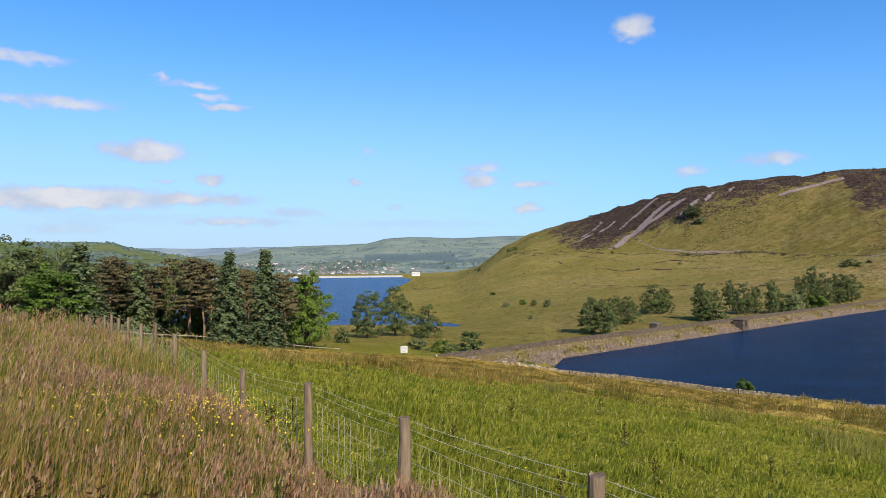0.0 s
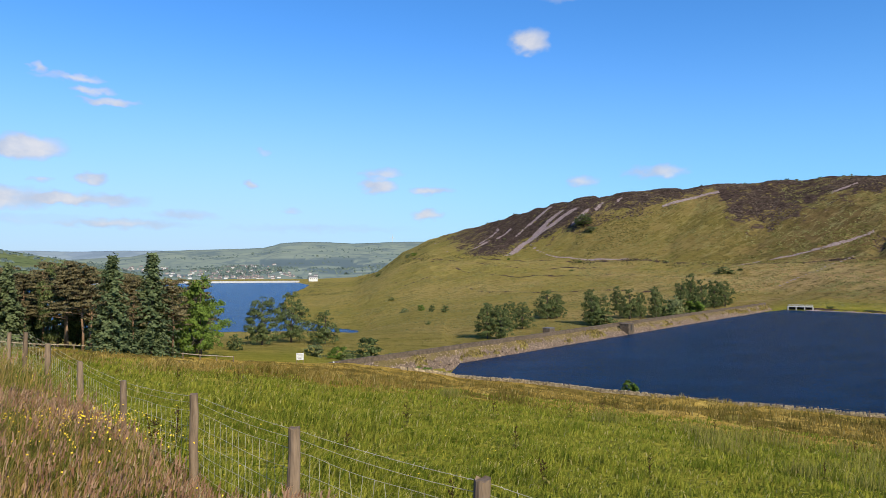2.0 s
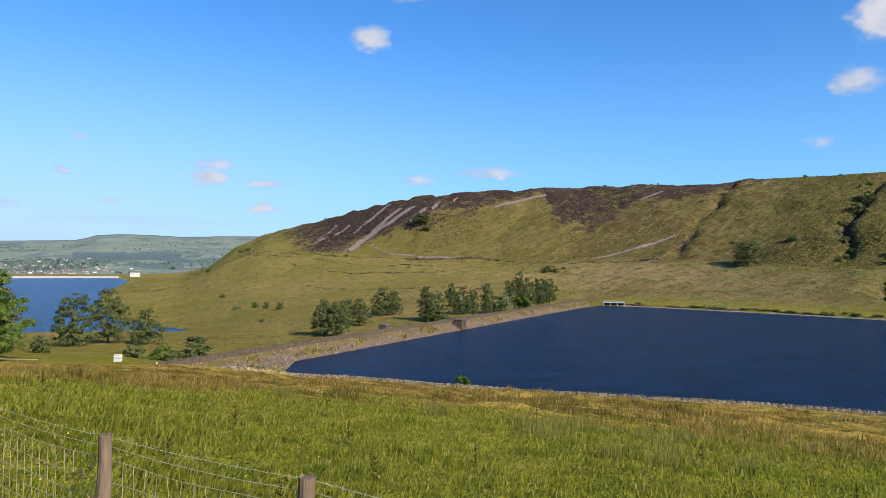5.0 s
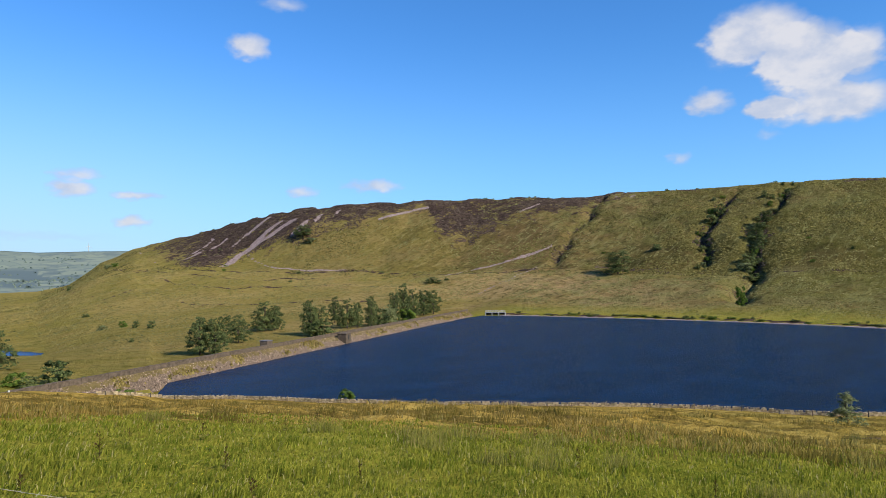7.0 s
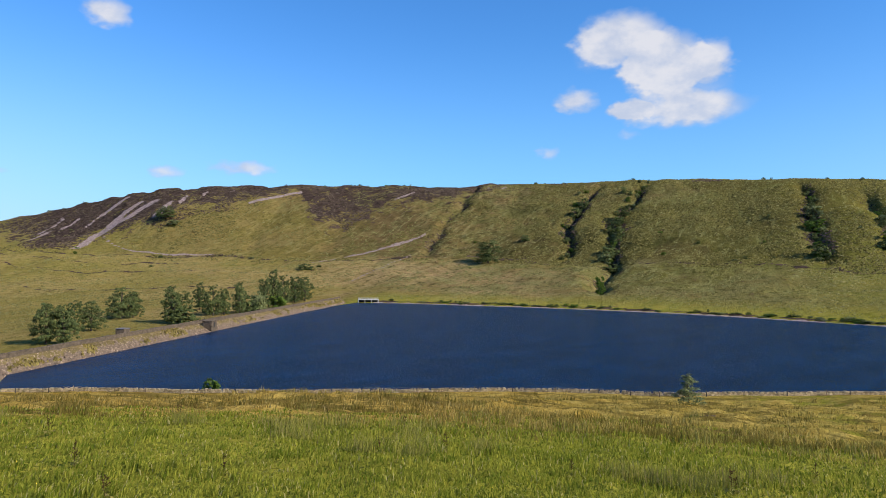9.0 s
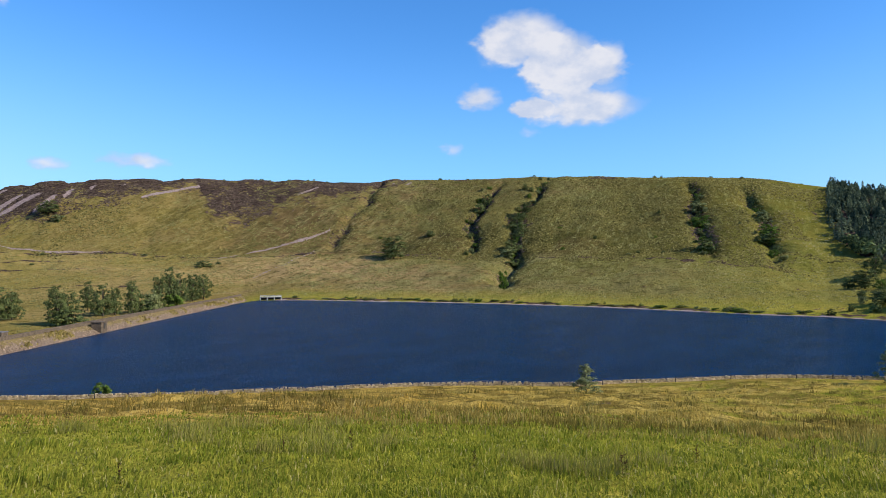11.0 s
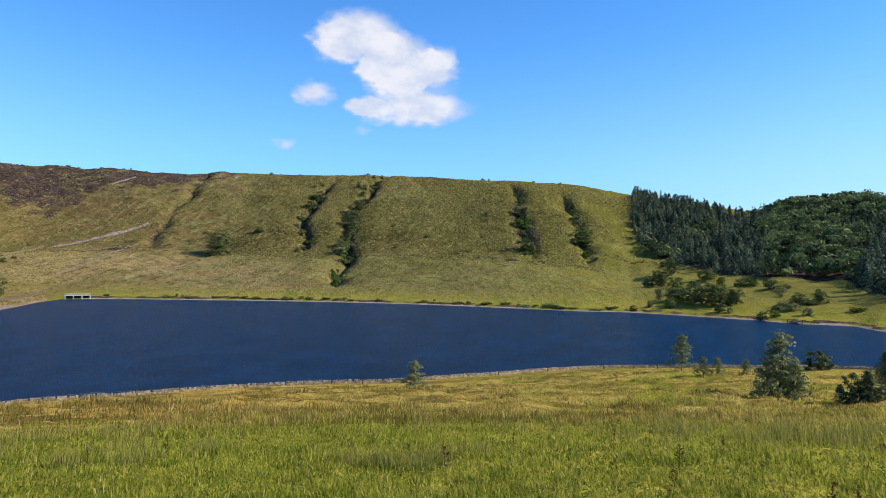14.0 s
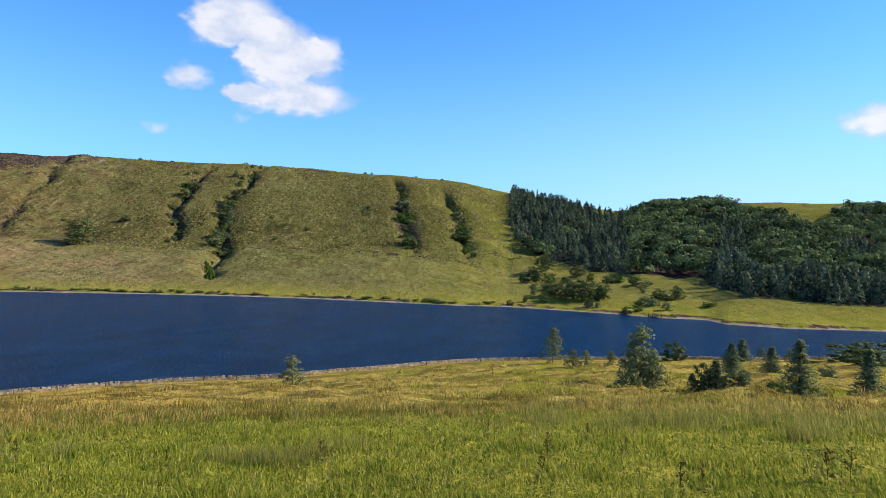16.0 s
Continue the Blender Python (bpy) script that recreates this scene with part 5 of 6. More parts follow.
def build_dam():
    dam = thing("dam", tuple(DAM_START), 0, "long stone-pitched earth dam of the upper reservoir", "dam", kind="structure")
    inv = Matrix.Translation(-DAM_START)

    def sheet(name, profile, lo, hi, step, mat, rough, seed):
        us = np.arange(lo, hi + 0.01, step)
        verts, faces = [], []
        for u in us:
            for n, z in profile:
                p = inv @ dam_point(u, n, z)
                verts.append((p.x, p.y, p.z + rough * (random.random() - 0.5)))
        k = len(profile)
        for i in range(len(us) - 1):
            for j in range(k - 1):
                a = i * k + j
                faces.append((a, a + k, a + k + 1, a + 1))
        return part(name, mesh_of(name, verts, faces, mat), mat, dam)

    slope = [(-1.4 + 0.52 * k, -0.80 + 0.295 * k) for k in range(11)]
    sheet("stone_pitching", slope, -34, 226, 1.1, MAT_PITCH, 0.16, 1)
    sheet("crest", [(1.9, 1.04), (2.9, 1.72), (3.8, 2.18), (5.0, 2.22), (8.0, 2.15), (10.5, 0.9), (13.0, -0.6), (17.0, -2.6)], -58, 228, 2.0, MAT_DAM_GRASS, 0.10, 2)
    # loose pitching stones and tufts over the face, too many and small to count
    rng = np.random.default_rng(41)
    n = 9000
    us, f = rng.uniform(-32, 224, n), rng.uniform(0, 1, n)
    c, sn = math.cos(DAM_TURN), math.sin(DAM_TURN)
    off, lift = -1.3 + 5.0 * f, -0.78 + 2.85 * f
    v, faces = mounds(rng, us * c - off * sn, us * sn + off * c, lift + 0.02, rng.uniform(0.14, 0.36, n), rng.uniform(0.10, 0.26, n))
    tagged(part("pitching_stones", arrays_mesh("pitching_stones", v, faces, MAT_RUBBLE), MAT_RUBBLE, dam), kind="stuff")
    n = 3200
    us, f = rng.uniform(-30, 224, n), rng.uniform(0.45, 1.0, n)
    keep = fbm(us, f * 6, 9.0, 3, 5) > 0.14
    us, f = us[keep], f[keep]
    off, lift = -1.3 + 5.0 * f, -0.78 + 2.85 * f
    v, faces = mounds(rng, us * c - off * sn, us * sn + off * c, lift + 0.05, rng.uniform(0.25, 0.6, len(us)), rng.uniform(0.2, 0.55, len(us)))
    tagged(part("tufts", arrays_mesh("tufts", v, faces, MAT_BANK_TUFT), MAT_BANK_TUFT, dam), kind="stuff")
    # parapet: coursed blocks with a coping, joined because they are too small to tell apart
    bm = bmesh.new()
    u = -62.0
    while u < 227:
        length = random.uniform(0.9, 1.8)
        base = 2.35 if u > -30 else 2.35 + (u + 30) * 0.06
        p = inv @ dam_point(u + length / 2, 4.2, base + 0.12)
        add_box(bm, p, (length * 0.98, 0.5, 1.05 + random.uniform(-0.05, 0.05)), DAM_TURN, jitter=0.03, rng=random)
        c = inv @ dam_point(u + length / 2, 4.2, base + 0.68)
        add_box(bm, c, (length * 0.95, 0.6, 0.18 + random.uniform(0, 0.1)), DAM_TURN, jitter=0.03, rng=random)
        u += length
    part("parapet_wall", bm, MAT_PARAPET, dam, "dark weathered parapet wall")
    return dam


build_dam()


def build_valve_tower():
    p = dam_point(79, 1.2, 0)
    ob = thing("valve_tower", tuple(p), math.degrees(DAM_TURN), "squat dark stone valve tower at the dam's waterline", "tower")
    bm = bmesh.new()
    add_box(bm, (0, 0, 1.0), (3.4, 2.8, 3.8), bevel=0.08)
    for z in (0.2, 1.0, 1.8, 2.5):
        add_box(bm, (0, 0, z), (3.48, 2.88, 0.07))
    part("body", bm, MAT_PARAPET, ob)
    bm = bmesh.new()
    add_box(bm, (0, 0, 3.0), (3.7, 3.1, 0.25), bevel=0.05)
    part("coping", bm, MAT_PARAPET, ob)
    bm = bmesh.new()
    add_box(bm, (0, -1.46, 1.9), (0.9, 0.1, 1.6), bevel=0.02)
    part("door", bm, MAT_DARK, ob)
    bm = bmesh.new()
    for x in (-1.6, -0.5, 0.5, 1.6):
        add_tube(bm, [(x, 1.4, 3.1), (x, 1.4, 4.0)], 0.035, 5)
    add_tube(bm, [(-1.6, 1.4, 4.0), (1.6, 1.4, 4.0)], 0.03, 5)
    part("railing", bm, MAT_DARK, ob)
    hut = thing("stone_hut", tuple(dam_point(46, 7.5, 1.7)), math.degrees(DAM_TURN), "small dark stone hut behind the dam's parapet", "hut")
    bm = bmesh.new()
    add_box(bm, (0, 0, 0.8), (2.6, 2.2, 2.2), bevel=0.05)
    part("wall", bm, MAT_PARAPET, hut)
    bm = bmesh.new()
    add_box(bm, (0, 0, 1.98), (2.8, 2.4, 0.18), bevel=0.04)
    part("roof", bm, MAT_SLATE, hut)


build_valve_tower()


def build_ramp():
    """The low pale retaining wall of the ramp that climbs behind the parapet, and the logs below it."""
    ramp = thing("ramp_wall", tuple(dam_point(20, 9, 0)), 0, "low pale stone wall of the ramp behind the dam", "wall")
    rng = random.Random(12)
    base = dam_point(20, 9, 0)
    bm = bmesh.new()
    for k in range(64):
        f = k / 63
        p = dam_point(18 + 27 * f, 12.5 - 4.5 * f, 0.0) - base
        add_box(bm, (p.x, p.y, -0.9 + 2.7 * f), (0.55, 0.5, 1.3 + rng.uniform(-0.1, 0.1)), DAM_TURN, jitter=0.06, rng=rng)
    part("stones", bm, MAT_WALL, ramp)
    p = spot(10.5, 186)
    for k in range(4):
        log = thing("log", (p.x + 0.5 * (k % 2), p.y + 0.28 * k, p.z + 0.12 + (0.2 if k == 3 else 0.0)), 20 + 9 * k, "pale orange freshly felled log lying in the grass", "log", "felled logs")
        bm = bmesh.new()
        add_tube(bm, [(-1.5, 0, 0), (0, 0.04, 0.02), (1.5 - 0.2 * k, 0, 0)], [0.19, 0.17, 0.15], 9)
        part("stem", bm, MAT_LOG, log)


build_ramp()


def build_spillway():
    p = at(35.85, 351)
    ob = thing("spillway_bridge", (p[0], p[1], WATER), -36 + 2, "pale concrete spillway bridge at the dam's far end", "bridge")
    bm = bmesh.new()
    add_box(bm, (0, 0, 1.62), (10.0, 2.6, 0.32), bevel=0.05)
    part("deck", bm, MAT_CONCRETE, ob, "bright pale deck")
    for x in (-5.0, -1.7, 1.7, 5.0):
        bm = bmesh.new()
        add_box(bm, (x, 0, 0.6), (0.45, 2.4, 2.2), bevel=0.05)
        part("pier", bm, MAT_CONCRETE, ob)
    bm = bmesh.new()
    for y in (-1.2, 1.2):
        for x in np.linspace(-5, 5, 9):
            add_tube(bm, [(x, y, 1.9), (x, y, 2.5)], 0.03, 4)
        for z in (2.2, 2.5):
            add_tube(bm, [(-5.1, y, z), (5.1, y, z)], 0.035, 4)
    part("railing", bm, MAT_CONCRETE, ob)
    # added dark panel that stands in for the shade beneath the deck
    bm = bmesh.new()
    add_box(bm, (0, 1.6, 0.4), (10.5, 0.3, 2.4))
    part("under_deck_shade", bm, MAT_DARK, ob)


build_spillway()


def build_wall():
    """The dry stone wall along the near shore, with its fence posts."""
    wall = thing("dry_stone_wall", (0, 0, 0), 0, "long pale dry stone wall along the near shore", "wall")
    pts = [at(b, float(along(FIELD_EDGE, b, 1))) for b in np.arange(5.0, 124, 0.5)]
    verts, faces = [], []
    rng = random.Random(8)
    box = ((0, 3, 2, 1), (4, 5, 6, 7), (0, 1, 5, 4), (1, 2, 6, 5), (2, 3, 7, 6), (3, 0, 4, 7))
    carry, posts = 0.0, []
    gone = 0.0
    for (ax, ay), (bx, by) in zip(pts, pts[1:]):
        seg = math.hypot(bx - ax, by - ay)
        turn = math.atan2(by - ay, bx - ax)
        s = carry
        while s < seg:
            px, py = ax + (bx - ax) * s / seg, ay + (by - ay) * s / seg
            z = ground(px, py) - 0.15
            fallen = 0.45 * max(0, value_noise(np.array((gone + s) / 14.0), np.array(0.3), 4) - 0.25)
            rows = 3
            for k in range(rows):
                if k == rows - 1 and rng.random() < fallen * 3:
                    continue
                sx, sy, sz = rng.uniform(0.34, 0.52), 0.22 + 0.10 * (rows - k) / rows, rng.uniform(0.24, 0.34)
                if k == rows - 1:
                    sx, sz = rng.uniform(0.18, 0.40), rng.uniform(0.20, 0.42)
                c, n = math.cos(turn + rng.uniform(-0.1, 0.1)), math.sin(turn)
                slip = 0.18 * (k % 2) + rng.uniform(-0.12, 0.12)
                cx, cy, cz = px + slip * math.cos(turn), py + slip * math.sin(turn), z + 0.10 + 0.21 * k
                o = len(verts)
                for dx, dy, dz in ((-1, -1, -1), (1, -1, -1), (1, 1, -1), (-1, 1, -1), (-1, -1, 1), (1, -1, 1), (1, 1, 1), (-1, 1, 1)):
                    jx, jy, jz = dx * sx * rng.uniform(0.4, 0.55), dy * sy * rng.uniform(0.8, 1.0), dz * sz * rng.uniform(0.42, 0.56)
                    verts.append((cx + jx * c - jy * n, cy + jx * n + jy * c, cz + jz))
                faces += [tuple(o + q for q in f) for f in box]
            s += 0.36
        carry = s - seg
        gone += seg
    st = part("stones", mesh_of("stones", verts, faces, MAT_WALL), MAT_WALL, wall)
    tagged(st, kind="stuff")
    # posts of the fence in front of it
    fence = thing("shore_fence", (0, 0, 0), 0, "thin dark posts of a wire fence before the stone wall", "fence")
    walked, nxt = 0.0, 1.0
    tops = []
    for (ax, ay), (bx, by) in zip(pts, pts[1:]):
        seg = math.hypot(bx - ax, by - ay)
        while nxt < walked + seg:
            f = (nxt - walked) / seg
            px, py = ax + (bx - ax) * f, ay + (by - ay) * f
            r = math.hypot(px, py)
            px, py = px * (r - 1.0) / r, py * (r - 1.0) / r
            tops.append(Vector((px, py, ground(px, py) + rng.uniform(0.6, 0.92))))
            nxt += rng.uniform(3.0, 6.5)
        walked += seg
    for t in tops:
        bm = bmesh.new()
        add_tube(bm, [(t.x, t.y, t.z - 1.7), (t.x + rng.uniform(-0.05, 0.05), t.y, t.z)], [0.075, 0.065], 6)
        part("post", bm, MAT_DARK if rng.random() < 0.5 else MAT_POST, fence)
    for lift in (0.1, 0.5):
        bm = bmesh.new()
        add_tube(bm, [t - Vector((0, 0, lift)) for t in tops], 0.004, 3)
        part("wire", bm, MAT_WIRE, fence)


build_wall()


# ---- the near fence ----
FENCE_AT = [Vector(p) for p in ((3.25, 0.12, -1.10), (2.02, 1.95, -1.13), (0.82, 3.73, -1.16), (-0.31, 5.42, -1.23), (-1.49, 7.55, -1.33), (-2.87, 9.83, -1.53))]
FENCE_AT += [FENCE_AT[-1] + Vector((-1.36, 2.26, -0.055)) * k + Vector((0.02 * math.sin(k * 2.0), 0, 0.03 * math.sin(k * 1.7))) for k in range(1, 30)]
FENCE_AT = [Vector((3.72, -2.2, -1.50)), Vector((4.1, -4.6, -1.75))][::-1] + FENCE_AT


def build_fence():
    fence = thing("stock_fence", (0, 0, 0), 0, "weathered round-post stock fence with wire netting", "fence")
    rng = random.Random(4)
    nails = []
    for k, t in enumerate(FENCE_AT):
        low = ground(t.x, t.y)
        if k > 8:
            t.z = low + 0.95 + rng.uniform(-0.08, 0.05)
        bm = bmesh.new()
        lean = Vector((rng.uniform(-0.03, 0.03), rng.uniform(-0.03, 0.03), 0))
        r = rng.uniform(0.044, 0.054)
        n = 7
        line = [Vector((t.x, t.y, low - 0.3 + (t.z - low + 0.3) * j / n)) + lean * (j / n - 1) + Vector((rng.uniform(-1, 1), rng.uniform(-1, 1), 0)) * 0.004 for j in range(n + 1)]
        add_tube(bm, line, [r * rng.uniform(0.93, 1.06) for j in range(n)] + [r * 0.93], 12)
        for v in bm.verts:
            if v.co.z > t.z - 0.02:
                v.co.z += rng.uniform(-0.012, 0.012)
        part("post", bm, MAT_POST, fence, smooth=False)
        nails.append(t)
    # two strands at the top, the upper barbed
    for strand, drop in (("barbed_wire", 0.035), ("top_wire", 0.10)):
        bm = bmesh.new()
        pts = []
        for a, b in zip(nails, nails[1:]):
            for s in np.linspace(0, 1, 9)[:-1]:
                sag = 0.03 * 4 * s * (1 - s) * (1 if strand == "top_wire" else 0.6)
                pts.append(a.lerp(b, s) + Vector((0.045, 0.03, -drop - sag)))
        add_tube(bm, pts, 0.0024, 4)
        if strand == "barbed_wire":
            for a, b in zip(pts[:140], pts[1:141]):
                for s in (0.2, 0.6):
                    c = a.lerp(b, s)
                    q = Vector((rng.uniform(-1, 1), rng.uniform(-1, 1), rng.uniform(-1, 1))).normalized() * 0.016
                    add_tube(bm, [c - q, c + q], 0.0022, 3)
        part(strand, bm, MAT_WIRE, fence)
    # netting: line wires and stays
    for k, (a, b) in enumerate(zip(nails[:26], nails[1:27])):
        bm = bmesh.new()
        drops = (0.20, 0.36, 0.50, 0.62, 0.73, 0.83)
        bays = 15 if k < 12 else 9

        def wire_at(s, drop):
            bow = 0.018 * math.sin(s * 9 + drop * 7 + k) * (1 if 0.03 < s < 0.97 else 0)
            return a.lerp(b, s) + Vector((0.045, 0.03, -drop - 0.02 * 4 * s * (1 - s) + bow * 0.4))

        for drop in drops:
            add_tube(bm, [wire_at(s, drop) for s in np.linspace(0, 1, bays + 1)], 0.0022, 4)
        for j in range(1, bays):
            s = j / bays
            off = rng.uniform(-0.008, 0.008)
            add_tube(bm, [wire_at(s + off * (1 if i % 2 else -1), dr) for i, dr in enumerate(drops)], 0.0020, 4)
        part("netting", bm, MAT_WIRE, fence)


build_fence()


def build_rail_fence():
    fence = thing("rail_fence", (0, 0, 0), 0, "low pale timber rail fence at the wood's edge", "fence")
    pts = []
    for b in np.arange(-31, -7.5, 1.25):
        d = float(along(FIELD_EDGE, b, 1)) - 1.5
        pts.append(spot(b, d))
    for p in pts:
        bm = bmesh.new()
        add_box(bm, p + Vector((0, 0, 0.35)), (0.14, 0.14, 1.3), bevel=0.01)
        part("post", bm, MAT_POST, fence)
    for k, (a, b) in enumerate(zip(pts, pts[1:])):
        if k in (11, 12):
            continue
        bm = bmesh.new()
        add_tube(bm, [a + Vector((0, -0.1, 0.85)), b + Vector((0, -0.1, 0.85))], 0.075, 5)
        part("rail", bm, MAT_RAIL, fence)


build_rail_fence()


def build_sign():
    p = spot(-3.3, 113)
    ob = thing("notice_board", tuple(p), 3.3, "white notice board on posts at the field's edge", "sign")
    for x in (-0.5, 0.5):
        bm = bmesh.new()
        add_box(bm, (x, 0.05, 0.7), (0.1, 0.1, 2.0), bevel=0.01)
        part("post", bm, MAT_POST, ob)
    bm = bmesh.new()
    add_box(bm, (0, 0, 1.2), (1.15, 0.05, 1.1), bevel=0.01)
    part("board", bm, MAT_WHITE, ob, "white board")
    for k, (z, w) in enumerate(((1.55, 0.9), (1.3, 1.0), (1.1, 0.95), (0.9, 0.7))):
        bm = bmesh.new()
        add_box(bm, (0, -0.03, z), (w, 0.008, 0.05))
        part("lettering", bm, MAT_SLATE, ob, "grey bar of lettering")


build_sign()


def build_marks():
    """White stakes by the track below the dam, and stumps."""
    rng = random.Random(2)
    for k in range(10):
        b = 2.3 + 0.33 * k + rng.uniform(-0.12, 0.12)
        p = spot(b, 127 + rng.uniform(-2, 2) + k * 0.5)
        bm = bmesh.new()
        tall = rng.uniform(0.35, 0.8)
        add_box(bm, (0, 0, tall / 2 - 0.2), (0.13, 0.13, tall + 0.2), bevel=0.02)
        ob = thing("marker_stake", tuple(p), rng.uniform(0, 90), "short white marker stake beside the track", "stake", "stakes by the track")
        part("stake", bm, MAT_WHITE, ob)
    for b, d in ((-0.6, 118), (-0.2, 118.5)):
        p = spot(b, d)
        ob = thing("marker_stake", tuple(p), 20, "short white marker stake beside the track", "stake", "stakes by the track")
        bm = bmesh.new()
        add_box(bm, (0, 0, 0.4), (0.25, 0.2, 0.8), bevel=0.03)
        part("stake", bm, MAT_WHITE, ob)
    # the slip of dark timbers on the far bank
    p = Vector((*at(91.0, 258), WATER))
    ob = thing("landing_stage", tuple(p), -60, "dark timber landing stage sloping into the water", "jetty")
    for k in range(5):
        bm = bmesh.new()
        add_box(bm, (-1.6 + 0.8 * k, 0, 0.45 + 0.1 * k), (0.5, 3.2, 0.22), bevel=0.02)
        part("plank", bm, MAT_DARK if k % 2 else MAT_POST, ob)
    for x in (-1.8, 1.8):
        for y in (-1.4, 1.4):
            bm = bmesh.new()
            add_tube(bm, [(x, y, -1.2), (x, y, 1.3)], 0.14, 6)
            part("pile", bm, MAT_DARK, ob)


build_marks()


# ---- far buildings ----
def build_house(name, place, turn, size, mats, label, group):
    w, l, h = size
    ob = thing(name, place, turn, label, "house", group)
    bm = bmesh.new()
    add_box(bm, (0, 0, h * 0.5 - 1.0), (w, l, h + 2.0))
    part("wall", bm, mats[0], ob)
    bm = bmesh.new()
    o = 0.3
    base = [(-w / 2 - o, -l / 2 - o, h), (w / 2 + o, -l / 2 - o, h), (w / 2 + o, l / 2 + o, h), (-w / 2 - o, l / 2 + o, h), (-w / 2 - o, 0, h + l * 0.4), (w / 2 + o, 0, h + l * 0.4)]
    vs = [bm.verts.new(p) for p in base]
    for f in ((0, 1, 5, 4), (2, 3, 4, 5), (1, 2, 5), (3, 0, 4), (3, 2, 1, 0)):
        bm.faces.new([vs[i] for i in f])
    part("roof", bm, mats[1], ob)
    bm = bmesh.new()
    add_box(bm, (w * 0.3, 0, h + l * 0.45), (0.9, 0.9, 2.0))
    part("chimney", bm, MAT_BRICK, ob)
    return ob


farm = build_house("farmhouse", (*at(-2.3, 1395), -28.0), 10, (17, 9, 6), (MAT_WHITE, MAT_SLATE), "white-walled farmhouse beyond the lower reservoir", "")
bm = bmesh.new()
for x in (-5.5, -2, 2, 5.5):
    add_box(bm, (x, -4.55, 3.4), (1.2, 0.1, 1.6))
part("window", bm, MAT_DARK, farm)
LOWER_DAM = thing("lower_dam", (0, 0, 0), 0, "pale stone crest of the lower reservoir's dam", "dam", kind="structure")
bm = bmesh.new()
line = [Vector((*at(b, 1398), LOWER_WATER)) for b in np.linspace(-24, -3.4, 40)]
for a, b in zip(line, line[1:]):
    add_box(bm, (a + b) / 2 + Vector((0, 0, 1.2)), ((b - a).length + 0.2, 10, 4.4), math.atan2((b - a).y, (b - a).x))
part("crest", bm, MAT_CONCRETE, LOWER_DAM)


def build_town():
    rng = random.Random(31)
    bpy.context.view_layer.update()
    makers = []
    low = bpy.context.evaluated_depsgraph_get()
    for k in range(5):
        makers.append((rng.uniform(6, 12), rng.uniform(5, 6.5), rng.uniform(3.2, 4.5)))
    done, places = {}, []
    for k in range(235):
        if k < 75:
            b, d = rng.gauss(-17.2, 1.9), rng.uniform(2450, 2800)
        elif k < 205:
            b, d = rng.gauss(-8.0, 2.6), rng.uniform(1880, 2350)
        else:
            b, d = rng.gauss(-7.5, 1.2), rng.uniform(2500, 2750)
        x, y = at(b, d)
        hit, p, *_ = scene.ray_cast(low, Vector((x, y, 600)), Vector((0, 0, -1)))
        places.append((x, y, p.z if hit else -45.0, rng.randrange(10), rng.choice((0, 15, -20, 75, 100)) - b))
    for x, y, z, kind, turn in places:
        m = pose(x, y, z, 0, 0, turn)
        if kind not in done:
            size = makers[kind % 5]
            done[kind] = build_house("house", (x, y, z), 0, size, (MAT_BRICK if kind < 8 else MAT_WHITE, MAT_SLATE), "small stone or white-rendered house in the far town", "houses of the town")
            done[kind].matrix_basis = m
        else:
            copy_thing(done[kind], m)


build_town()


def build_valley_trees():
    """Belts and copses of far trees between the houses and along the hedges of the valley."""
    rng = np.random.default_rng(63)
    n = 3200
    b = np.concatenate([rng.normal(-9, 5.0, n), rng.normal(-17, 3.0, 900), rng.uniform(-24, 7, 900), rng.uniform(-33, -22, 1900)])
    d = np.concatenate([rng.uniform(1780, 2600, n), rng.uniform(2000, 2900, 900), rng.uniform(2300, 3700, 900), rng.uniform(1560, 2280, 1900)])
    x, y = d * np.sin(np.radians(b)), d * np.cos(np.radians(b))
    keep = (fbm(x, y, 150.0, 3, 33) > 0.05) & (b < 6) & (b > -33)
    x, y, d = x[keep], y[keep], d[keep]
    low = bpy.context.evaluated_depsgraph_get()
    z = np.array([scene.ray_cast(low, Vector((px, py, 600)), Vector((0, 0, -1)))[1].z for px, py in zip(x, y)])
    v, f = mounds(rng, x, y, z, rng.uniform(3.5, 8, len(x)), rng.uniform(4, 7, len(x)))
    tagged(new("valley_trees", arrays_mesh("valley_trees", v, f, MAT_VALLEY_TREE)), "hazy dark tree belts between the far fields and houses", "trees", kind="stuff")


# distance haze is mixed into these tree greens
MAT_VALLEY_TREE = tussock_material("haze_tinted_trees", (0.085, 0.118, 0.118), (0.115, 0.152, 0.130), (0.145, 0.180, 0.135))
build_valley_trees()


def build_turbine():
    b, d = 4.2, 4050
    x, y = at(b, d)
    ob = thing("wind_turbine", (x, y, 0.034 * d), -b, "slim white wind turbine on the far moor", "turbine")
    bm = bmesh.new()
    add_tube(bm, [(0, 0, -10), (0, 0, 32)], [1.6, 0.9], 8)
    part("tower", bm, MAT_WHITE, ob)
    for a in (90, 210, 330):
        bm = bmesh.new()
        add_tube(bm, [(0, -1.5, 32), (22 * math.cos(radians(a)), -1.5, 32 + 22 * math.sin(radians(a)))], [1.1, 0.35], 6)
        part("blade", bm, MAT_WHITE, ob)


build_turbine()


